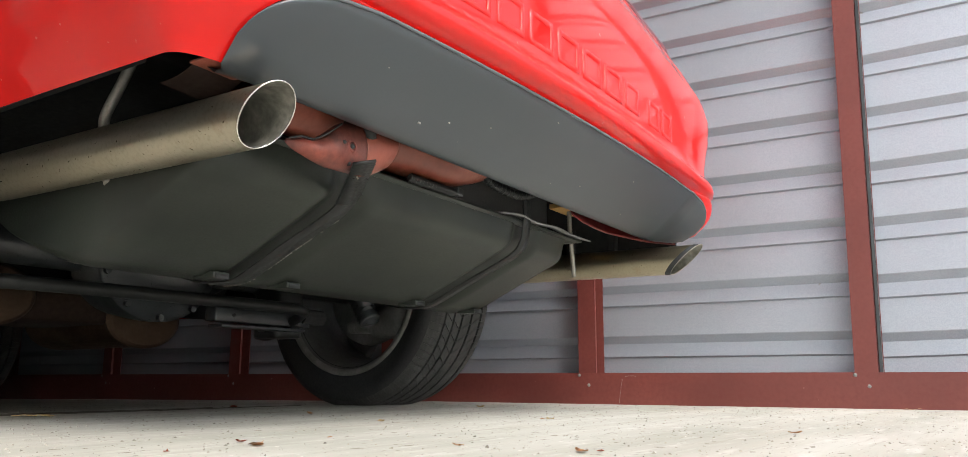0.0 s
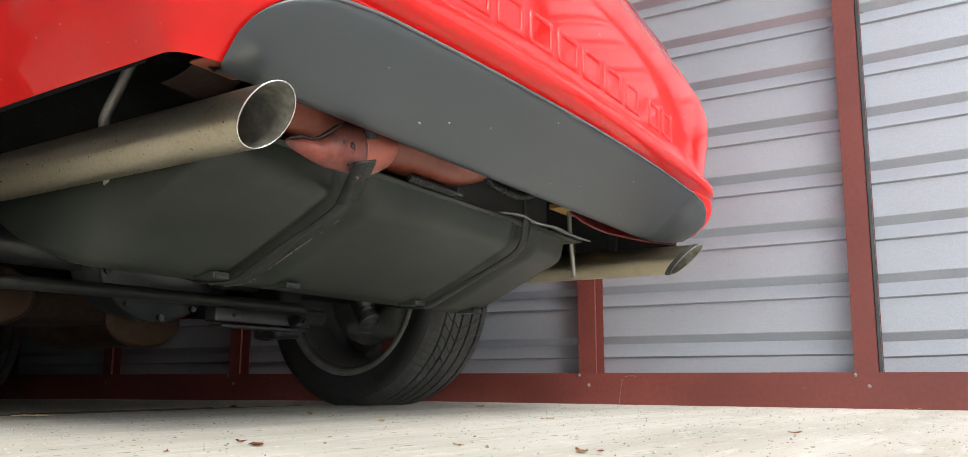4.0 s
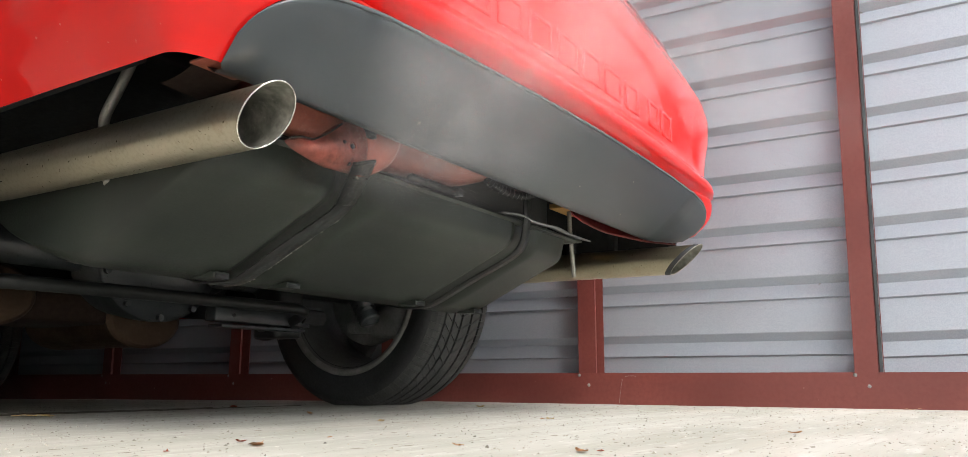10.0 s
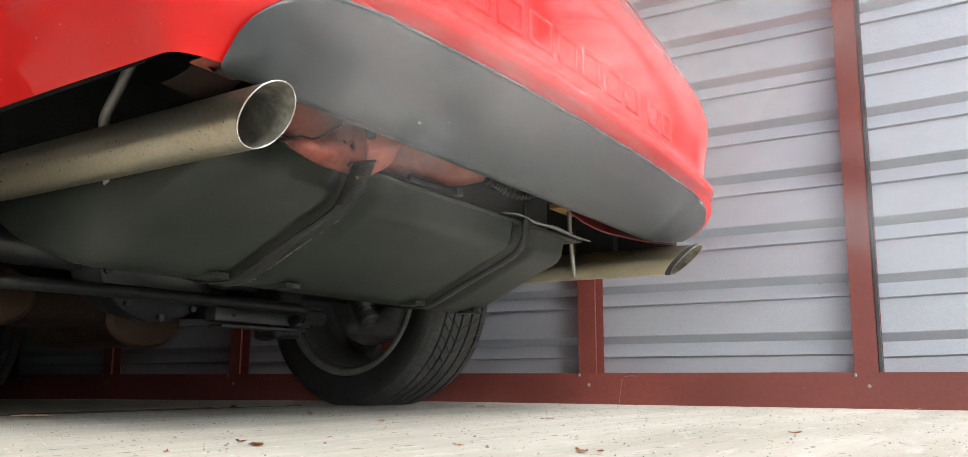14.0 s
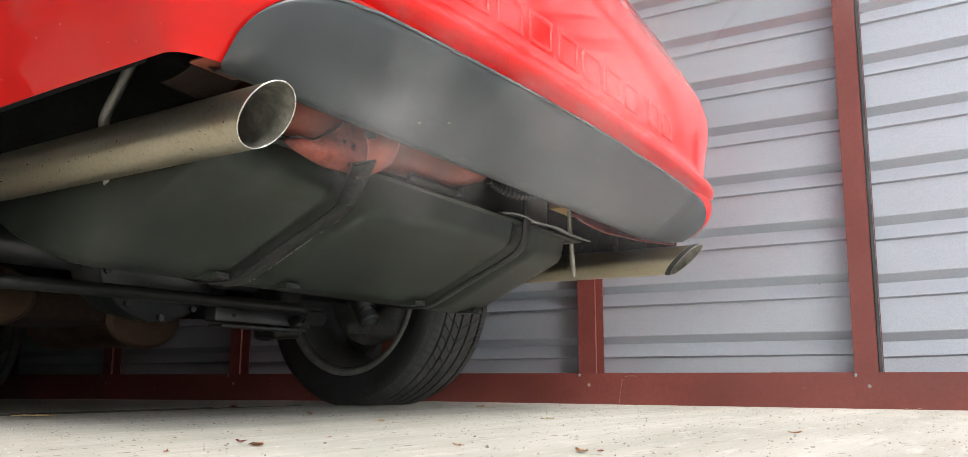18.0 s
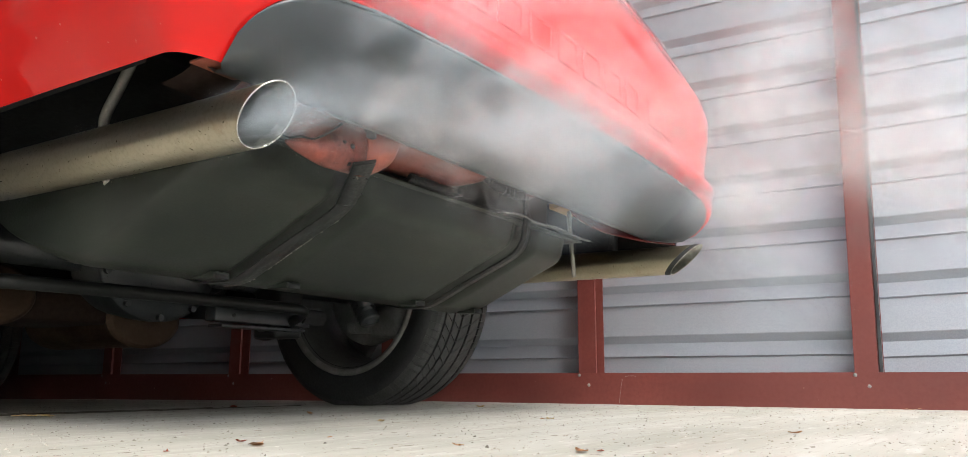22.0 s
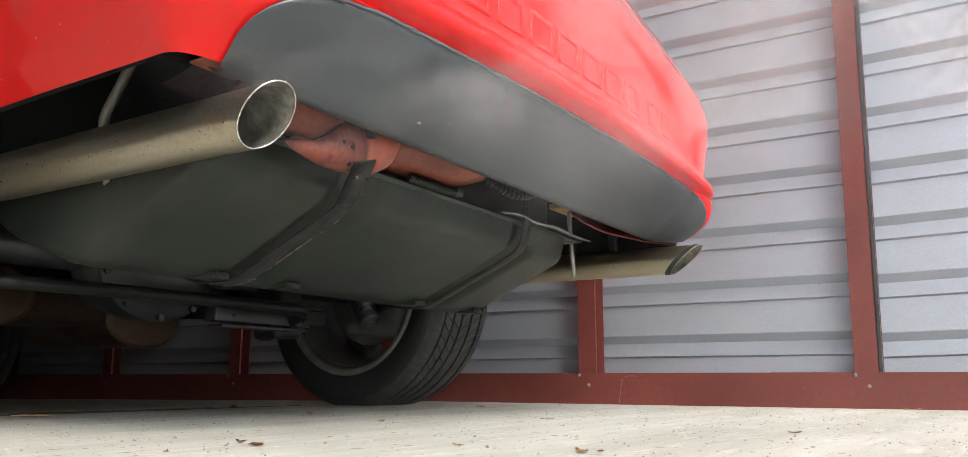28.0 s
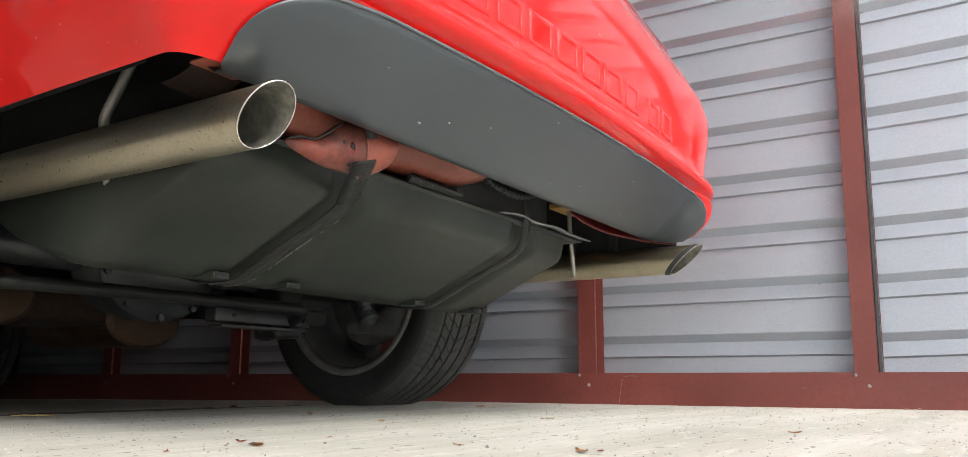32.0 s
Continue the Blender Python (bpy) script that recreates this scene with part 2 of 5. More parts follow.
def strip(pts, width, thick, across=(1, 0, 0), bm=None):
    """A flat band along pts, width across the given way."""
    bm = bm or bmesh.new()
    pts = [Vector(q) for q in pts]
    ac = Vector(across)
    rings = []
    for i, q in enumerate(pts):
        t = (pts[min(i + 1, len(pts) - 1)] - pts[max(i - 1, 0)]).normalized()
        n = ac.cross(t).normalized()
        w = width[i] if isinstance(width, (list, tuple)) else width
        rings.append([bm.verts.new(q + ac * sx * w / 2 + n * sn * thick / 2) for sx, sn in ((-1, -1), (1, -1), (1, 1), (-1, 1))])
    for r0, r1 in zip(rings, rings[1:]):
        for k in range(4):
            bm.faces.new((r0[k], r0[(k + 1) % 4], r1[(k + 1) % 4], r1[k]))
    bm.faces.new(rings[0][::-1])
    bm.faces.new(rings[-1])
    return bm


# ---- the shed ----
WALL_TURN = 3.5
WALL = Matrix.Rotation(radians(WALL_TURN), 4, "Z")   # wall space: x towards the wall, y along it into the shed
WALL_X = 2.36                                        # front of the base rail and posts
PANEL_X = 2.411
RIB, RIB_TOP = 0.1598, 0.210
END_Y, MOUTH_Y, LEFT_X, EAVES = 6.2, 0.16, -1.65, 2.6


def floor_height(y):
    return -0.0092 * max(0.0, y - 1.65)


def build_floor():
    xs = [-300, -60, -20, -6, -2.6, -1, 0, 0.5, 1, 1.5, 2, 2.5, 3, 6, 20, 60, 300]
    ys = [-300, -60, -20, -8, -4, -2, -1, 0, 0.5, 1, 1.65, 2.5, 3.5, 4.5, 5.5, 6.5, 12, 60, 300]
    bm = bmesh.new()
    g = [[bm.verts.new((x, y, floor_height(min(y, 6.5)))) for y in ys] for x in xs]
    for i in range(len(xs) - 1):
        for j in range(len(ys) - 1):
            bm.faces.new((g[i][j], g[i + 1][j], g[i + 1][j + 1], g[i][j + 1]))
    ob = part("floor", bm, CONCRETE, None)
    tagged(ob, "pale dusty streaked concrete floor with grit", "floor", "", "structure")


def rib_panel(y0, y1, z0, z1, depth=0.015):
    """A sheet with level grooves, seen from inside, in wall space."""
    prof = [(z0, 0.0)]
    k = 0
    while RIB_TOP + k * RIB - 0.07 < z0:
        k += 1
    while RIB_TOP + k * RIB < z1:
        t = RIB_TOP + k * RIB
        prof += [(t - 0.0690, 0.0), (t - 0.0645, -0.006), (t - 0.0550, -0.006), (t - 0.0565, depth), (t - 0.0245, depth), (t - 0.0025, 0.001), (t, 0.0)]
        k += 1
    prof.append((z1, 0.0))
    bm = bmesh.new()
    front = [[bm.verts.new((d, y, z)) for z, d in prof] for y in (y0, y1)]
    back = [[bm.verts.new((d + 0.0012, y, z)) for z, d in prof] for y in (y0, y1)]
    for side in (front, back):
        for j in range(len(prof) - 1):
            bm.faces.new((side[0][j], side[1][j], side[1][j + 1], side[0][j + 1]))
    return bm


def c_post(z0, z1, w=0.058, d=0.043):
    """An upright channel, open on the side towards the shed's mouth."""
    bm = bmesh.new()
    t = 0.003
    ring = [(0, w / 2), (d, w / 2), (d, -w / 2 - 0.012), (d - t, -w / 2 - 0.012), (d - t, w / 2 - t), (t, w / 2 - t), (t, -w / 2 + t), (0.010, -w / 2 + t), (0.010, -w / 2), (0, -w / 2)]
    lo = [bm.verts.new((x, y, z0)) for x, y in ring]
    hi = [bm.verts.new((x, y, z1)) for x, y in ring]
    n = len(ring)
    for k in range(n):
        bm.faces.new((lo[k], lo[(k + 1) % n], hi[(k + 1) % n], hi[k]))
    bm.faces.new(lo[::-1])
    bm.faces.new(hi)
    return bm


def build_shed():
    wall = thing("wall_right", "shed wall of ribbed galvanised sheets on oxide-red steel framing", "wall", "structure")
    wall.matrix_world = WALL
    posts = [-0.635, 0.157, 0.949, 1.72, 2.492, 3.298, 4.10, 4.89, 5.68, 6.47]
    for k in range(len(posts) - 1):
        y0, y1 = posts[k] - 0.02, posts[k + 1] - 0.021
        tilt = -1.3 if k == 0 else 0.0
        half = (y1 - y0) / 2
        ob = part("wall_panel", rib_panel(-half - (0.0 if k == 1 else 0.012), half + 0.02, -0.05, 2.6), SHEET, wall, smooth=False)
        ob.matrix_local = pose(PANEL_X + (0.004 if k == 0 else 0), (y0 + y1) / 2, 0, tilt, 0, 0)
    for k, y in enumerate(posts):
        ob = part("post", c_post(0.088, 2.55), OXIDE, wall, smooth=False)
        ob.matrix_local = pose(WALL_X, y, 0, 1.15 if k == 1 else 0.15 * (-1) ** k, 0, 0)
    # black strip in place of the gap: its shade is put into the colour
    part("gap_strip", box(WALL_X + 0.020, WALL_X + 0.043, -0.039, -0.031, 0.096, 2.5), BLACK, wall, "black strip standing in for the dark gap beside a post", smooth=False).matrix_local = pose(0, posts[1], 0, 1.15, 0, 0)
    # base rail: a channel on the floor, in one run
    bm = bmesh.new()
    for y0, y1 in ((-0.75, 6.6),):
        box(WALL_X - 0.003, WALL_X, y0, y1, -0.06, 0.095, 0, bm)
        box(WALL_X + 0.001, WALL_X + 0.044, y0, y1, 0.080, 0.086, 0, bm)
    rail = part("base_rail", bm, OXIDE, wall, smooth=False)
    line = smooth_line([(WALL_X - 0.006, 0.845, 0.004), (WALL_X - 0.008, 0.838, 0.04), (WALL_X - 0.006, 0.832, 0.075), (WALL_X - 0.007, 0.815, 0.086), (WALL_X - 0.006, 0.788, 0.084)], 4)
    part("cobweb", tube(line, 0.0005, 5), ROD, wall, "thin pale cobweb thread")
    top = part("top_rail", box(WALL_X, WALL_X + 0.045, -0.75, 6.6, 2.5, 2.6), OXIDE, wall, smooth=False)
    for y in posts:
        for dy, z in ((0.026, 0.088), (-0.006, 0.058)):
            bm = bmesh.new()
            bmesh.ops.create_uvsphere(bm, u_segments=10, v_segments=6, radius=0.0052)
            s = part("screw", bm, CAST, wall)
            s.matrix_local = Matrix.LocRotScale((WALL_X - 0.003, y + dy, z), None, (0.6, 1, 1))
    # sides the view never reaches, added; left wall and roof sized to shape the light
    left = part("added_wall_left", rib_panel(-0.4, 5.2, -0.05, EAVES), SHEET, None, smooth=False)
    left.matrix_world = WALL @ pose(LEFT_X, 6.2, 0, 0, 0, 180)
    tagged(left, "unseen ribbed galvanised sheet wall, added to shape the light", "wall", "", "structure")
    end = part("added_wall_end", rib_panel(-5.2, 0.05, -0.08, EAVES), SHEET, None, smooth=False)
    end.matrix_world = WALL @ pose(LEFT_X, END_Y, 0, 0, 0, 90)
    tagged(end, "unseen ribbed galvanised sheet end wall, added to close the shed", "wall", "", "structure")
    bm = box(LEFT_X - 0.1, WALL_X + 0.15, MOUTH_Y, END_Y + 0.1, EAVES, EAVES + 0.06)
    roof = part("ceiling", bm, SHEET, None, smooth=False)
    roof.matrix_world = WALL
    tagged(roof, "unseen plain galvanised sheet roof, added to shape the light", "ceiling", "", "structure")


# ---- the car: x across, y forwards, as it stands in the shed ----
CX = 1.115                     # middle of the car
TIP_Z, TIP_R = 0.335, 0.0318
AXLE_Y, AXLE_Z = 1.58, 0.325
TAIL_TURN = 1.2                # degrees the tail skin is turned to fit the camera's view

LEVEL = [0.375, 0.40, 0.43, 0.465, 0.4675, 0.471, 0.476, 0.484, 0.492, 0.500, 0.508, 0.516, 0.53, 0.545, 0.62, 0.68, 0.73, 0.80, 0.88, 0.98, 1.08]
REAR_Y = [0.632, 0.595, 0.548, 0.502, 0.5065, 0.500, 0.490, 0.483, 0.482, 0.486, 0.494, 0.499, 0.502, 0.503, 0.503, 0.508, 0.522, 0.558, 0.605, 0.668, 0.72]
HALF_W = [0.655, 0.672, 0.695, 0.72, 0.722, 0.7255, 0.7305, 0.737, 0.743, 0.749, 0.754, 0.759, 0.767, 0.776, 0.845, 0.885, 0.90, 0.905, 0.895, 0.87, 0.81]


def side_end(z):
    return float(np.interp(z, [0.40, 0.66, 0.76], [1.235, 1.25, 1.75]))


def corner_x(z):
    return float(np.interp(z, [0.375, 0.465, 0.6], [0.09, 0.20, 0.30]))


def far_bulge(z):
    return float(np.interp(z, [0.375, 0.395, 0.415, 0.435, 0.45, 0.465, 0.476, 0.49], [0.043, 0.064, 0.062, 0.050, 0.037, 0.021, 0.009, 0.0]))


def ease(t):
    t = max(0.0, min(1.0, t))
    return t * t * (3 - 2 * t)


def tail_point(s, z, out=0.0):
    """The tail's skin: s from -1 (near side) to 1 (far side) round the plan, at height z."""
    w = float(np.interp(z, LEVEL, HALF_W)) + out
    yr = float(np.interp(z, LEVEL, REAR_Y)) - out
    q = abs(s)
    rx, ry = corner_x(z), float(np.interp(z, [0.375, 0.465, 0.6], [0.035, 0.10, 0.15]))
    bow, extra = [float(np.interp(z, [0.375, 0.465], [0.0, v])) for v in (0.020, 0.05)]
    if q < 0.55:                                   # the bowed back
        x = q / 0.55 * (w - rx)
        y = yr + bow * (x / 0.5) ** 2
    elif q < 0.82:                                 # the corner
        t = (q - 0.55) / 0.27 * math.pi / 2
        x = w - rx + rx * math.sin(t) ** 0.85
        y0 = yr + bow * ((w - rx) / 0.5) ** 2
        y = y0 + ry * (1 - math.cos(t) ** 0.85) + extra * (q - 0.55) / 0.27 * math.sin(t)
    else:                                          # along the side
        t = (q - 0.82) / 0.18
        x = w
        y0 = yr + bow * ((w - rx) / 0.5) ** 2 + ry + extra
        y = y0 + (side_end(z) - y0) * t
    if s > 0.5:                                    # the far corner is pulled back to fit its outline in the camera's view
        y -= far_bulge(z) * ease((q - 0.5) / 0.16) * ease((1 - q) / 0.2)
    x = math.copysign(x, s) if s else 0.0
    skew = radians(-TAIL_TURN * float(np.interp(z, [0.375, 0.465], [0.15, 1.0])))
    c, k = math.cos(skew), math.sin(skew)
    yy = y - 0.55
    return Vector((CX + c * x - k * yy, 0.55 + k * x + c * yy, z))


SEAM_END, SEAM_FAR = 0.655, 0.628


def seam_height(s):
    """The upper edge of the grey valance: level, falling round at both corners."""
    q, stop = abs(s), SEAM_FAR if s > 0 else SEAM_END
    if q >= stop:
        return 0.383 + (0.020 * min(1.0, (q - stop) / 0.09) if s > 0 else 0.009 * min(1.0, (q - stop) / 0.25))
    t = max(0.0, (q - 0.50) / (stop - 0.50))
    return 0.383 + (0.465 - 0.383) * (1 - t ** 2.6) ** 0.5


def even(a, b, n):
    return [a + (b - a) * i / n for i in range(n + 1)]


def build_tail(car):
    # red bumper skin, from the seam up to the deck
    stations = even(-1, -0.82, 6)[:-1] + even(-0.82, -0.47, 44)[:-1] + even(-0.47, 0.47, 44)[:-1] + even(0.47, 0.82, 44)[:-1] + even(0.82, 1, 6)
    bm = bmesh.new()
    zs_up = [z for z in LEVEL if z > 0.466]
    zs_all = []
    for p, q in zip([0.465] + zs_up, zs_up):
        zs_all += even(p, q, 2)[1:]
    grid = []
    for s in stations:
        lo = seam_height(s)
        col = even(lo, 0.4685, 8) + [z for z in zs_all if z > 0.469]
        grid.append([bm.verts.new(tail_point(s, z)) for z in col])
    for g0, g1 in zip(grid, grid[1:]):
        for j in range(len(g0) - 1):
            bm.faces.new((g0[j], g1[j], g1[j + 1], g0[j + 1]))
    skin = part("bumper_cover", bm, RED, car, "glossy red moulded bumper skin")
    # dark sheet added so that the skin's red back does not show
    bm = sheet_of(lambda u, v: tail_point(2 * u - 1, 0.395 + 0.66 * v, -0.008), 60, 14)
    part("bumper_lining", bm, DARK, car, "dark lining added inside the bumper skin")
    # grey valance insert, set a little proud with a rolled lower lip
    bm = bmesh.new()
    grid = []
    for s in even(-SEAM_END, -0.5, 22)[:-1] + even(-0.5, 0.5, 70)[:-1] + even(0.5, SEAM_FAR, 30):
        hi = seam_height(s)
        col = [tail_point(s, 0.379 + (hi - 0.379) * v, 0.0065 * min(1, 6 * v) - 0.0075 * max(0.0, (v - 0.84) / 0.16) ** 2) for v in even(0, 0.82, 10) + even(0.84, 1, 7)]
        low = col[0]
        lip = [low + Vector((0, 0.030, 0.012)), low + Vector((0, 0.012, -0.0015))]
        grid.append([bm.verts.new(q) for q in lip + col])
    for g0, g1 in zip(grid, grid[1:]):
        for j in range(len(g0) - 1):
            bm.faces.new((g0[j], g1[j], g1[j + 1], g0[j + 1]))
    val = part("valance", bm, VALANCE, car, "dark grey satin textured plastic valance")
    for k, (px, z, r) in enumerate(((-0.29, 0.405, 0.0016), (-0.215, 0.416, 0.0011), (0.10, 0.402, 0.0010), (0.23, 0.432, 0.0013), (-0.44, 0.425, 0.0009), (0.31, 0.392, 0.0012), (-0.10, 0.448, 0.0009), (0.43, 0.412, 0.0012), (-0.335, 0.395, 0.0022), (0.02, 0.392, 0.0009))):
        wz = float(np.interp(z, LEVEL, HALF_W))
        at = tail_point(px * 0.55 / (wz - corner_x(z)), z, 0.0068)
        bm = bmesh.new()
        bmesh.ops.create_icosphere(bm, subdivisions=1, radius=r)
        for v in bm.verts:
            v.co.x *= 1.6
        chip = part("chip_mark", bm, ROD, val)
        chip.matrix_local = Matrix.Translation(at)
    # rounded bead added along the valance's upper edge, paler and glossier, for its highlight
    bead = [tail_point(s, seam_height(s) - 0.0022, 0.0022) for s in even(-0.60, 0.60, 150)]
    part("bead", tube(bead, 0.0024, 8), HIGHLIGHT_BEAD, val, "paler glossy bead on the valance's upper edge, for its highlight")
    # raised plain blocks where the badge is pressed into the skin
    widths = [0.088, 0.066, 0.066, 0.066, 0.066, 0.070, 0.064, None, 0.060, 0.060]
    x = -0.385
    for wdt in widths:
        if wdt is None:
            x += 0.034
            continue
        bm = bmesh.new()

        def on_skin(px, z, out):
            wz = float(np.interp(z, LEVEL, HALF_W))
            return tail_point(px * 0.55 / (wz - corner_x(z)), z, out)
        x0, x1, z0, z1 = x, x + wdt, 0.534, 0.588
        ring = [(0.0, -0.001), (0.0016, 0.0022), (0.0080, 0.0024), (0.0098, 0.0006)]
        loops = []
        for inset, out in ring:
            a0, a1, b0, b1 = x0 + inset, x1 - inset, z0 + inset, z1 - inset
            pts = []
            for k in range(5):
                pts.append((a0 + (a1 - a0) * k / 5, b0))
            for k in range(4):
                pts.append((a1, b0 + (b1 - b0) * k / 4))
            for k in range(5):
                pts.append((a1 - (a1 - a0) * k / 5, b1))
            for k in range(4):
                pts.append((a0, b1 - (b1 - b0) * k / 4))
            loops.append([bm.verts.new(on_skin(px, z, out)) for px, z in pts])
        n = len(loops[0])
        for l0, l1 in zip(loops, loops[1:]):
            for k in range(n):
                bm.faces.new((l0[k], l0[(k + 1) % n], l1[(k + 1) % n], l1[k]))
        part("raised_block", bm, RED, skin)
        x += wdt + 0.013
    # tail lamps wrap the upper corners
    for sg in (-1, 1):
        bm = sheet_of(lambda u, v: tail_point(sg * (0.565 + 0.17 * u), 0.872 + 0.15 * v, 0.008 - 0.012 * (max(abs(u - .5), abs(v - .5)) * 2) ** 8), 14, 8)
        lamp = part("tail_lamp", bm, LENS_RED, car, "dark red wraparound tail lamp lens")
    # deck lid closing the top, and the inner tail panel
    bm = bmesh.new()
    ring = [tail_point(s, 1.08) for s in even(-1, 1, 40)]
    vs = [bm.verts.new(q) for q in ring]
    bm.faces.new(vs)
    part("deck", bm, RED, car)


def build_shell(car):
    """The rest of the body: a lofted shell with open wheel arches, seen only from below."""
    ys = even(1.19, 5.02, 60)
    top = lambda y: float(np.interp(y, [1.19, 1.45, 1.9, 2.5, 3.0, 3.55, 4.6, 5.02], [1.07, 1.10, 1.34, 1.38, 1.33, 1.02, 0.93, 0.66]))
    cabin = lambda y: float(np.interp(y, [1.3, 1.9, 3.0, 3.6], [0, 1, 1, 0]))
    def arch(y):
        z = 0.30
        for yc in (AXLE_Y, AXLE_Y + 2.573):
            d = abs(y - yc)
            if d < 0.375:
                z = max(z, AXLE_Z + math.sqrt(0.375 ** 2 - d ** 2))
        return z
    bm = bmesh.new()
    grid = []
    for y in ys:
        w = float(np.interp(y, [1.19, 1.6, 3.0, 4.3, 5.02], [0.875, 0.89, 0.90, 0.90, 0.70]))
        lo, t, cb = arch(y), top(y), cabin(y)
        belt = min(0.93, t - 0.06)
        side = [(w - 0.07 * max(0, 1 - (lo - 0.3) / 0.2), lo), (w - 0.012, lo + (belt - lo) * 0.35), (w, lo + (belt - lo) * 0.65), (w - 0.03, belt),
                (w - 0.06 - 0.16 * cb, belt + (t - belt) * 0.75), (w - 0.25 - 0.12 * cb, t - 0.01), (0.3, t)]
        line = [(-px, z) for px, z in side] + [(px, z) for px, z in side[::-1]]
        grid.append([bm.verts.new((CX + px, y, z)) for px, z in line])
    for g0, g1 in zip(grid, grid[1:]):
        for j in range(len(g0) - 1):
            bm.faces.new((g0[j], g1[j], g1[j + 1], g0[j + 1]))
    bm.faces.new(grid[-1])
    grid_co = [[v.co.copy() for v in g] for g in grid]
    shell = part("body_shell", bm, RED, car, "glossy red painted bodywork")
    # dark sheet added so that the shell's red inside does not show
    lining = bmesh.new()
    rows_in = [[lining.verts.new((CX + (v.x - CX) * 0.985, v.y, v.z - 0.012 if v.z > 0.5 else v.z + 0.002)) for v in g] for g in grid_co]
    for g0, g1 in zip(rows_in, rows_in[1:]):
        for j in range(len(g0) - 1):
            lining.faces.new((g0[j], g1[j], g1[j + 1], g0[j + 1]))
    part("shell_lining", lining, DARK, car, "dark lining added inside the body")
    # underfloor with a raised tunnel, inner arches, boot floor
    bm = bmesh.new()
    floor_z = lambda x, y: float(np.interp(y, [0.70, 0.95, 1.15, 1.35, 1.95, 2.15, 5.0], [0.50, 0.52, 0.60, 0.62, 0.56, 0.30, 0.29])) + (0.10 * math.exp(-((x - CX) / 0.12) ** 2) if y > 2.0 else 0)
    sheet_of(lambda u, v: (CX - 0.60 + 1.20 * u, 0.70 + 4.25 * v, floor_z(CX - 0.60 + 1.20 * u, 0.70 + 4.25 * v)), 24, 50, bm)
    under = part("underfloor", bm, DARK, car, "dark dirty undersealed floor pan")
    for sg in (-1, 1):
        bm = sheet_of(lambda u, v: (CX + sg * (0.60 + 0.27 * u), AXLE_Y - 0.40 * math.cos(math.pi * v), AXLE_Z + 0.02 + 0.40 * math.sin(math.pi * v)), 2, 16)
        part("wheel_arch_liner", bm, DARK, car)
        bm = sheet_of(lambda u, v: (CX + sg * 0.60, 0.80 + 1.2 * u, 0.43 + 0.35 * v), 4, 2)
        part("inner_wing", bm, DARK, car)
        bm = sheet_of(lambda u, v: (CX + sg * (0.56 + 0.30 * u), 0.80 + 0.40 * u * 0 + 0.42 * v, 0.49 + 0.02 * v + 0.12 * u), 4, 4)
        part("boot_well", bm, BROWN, car)


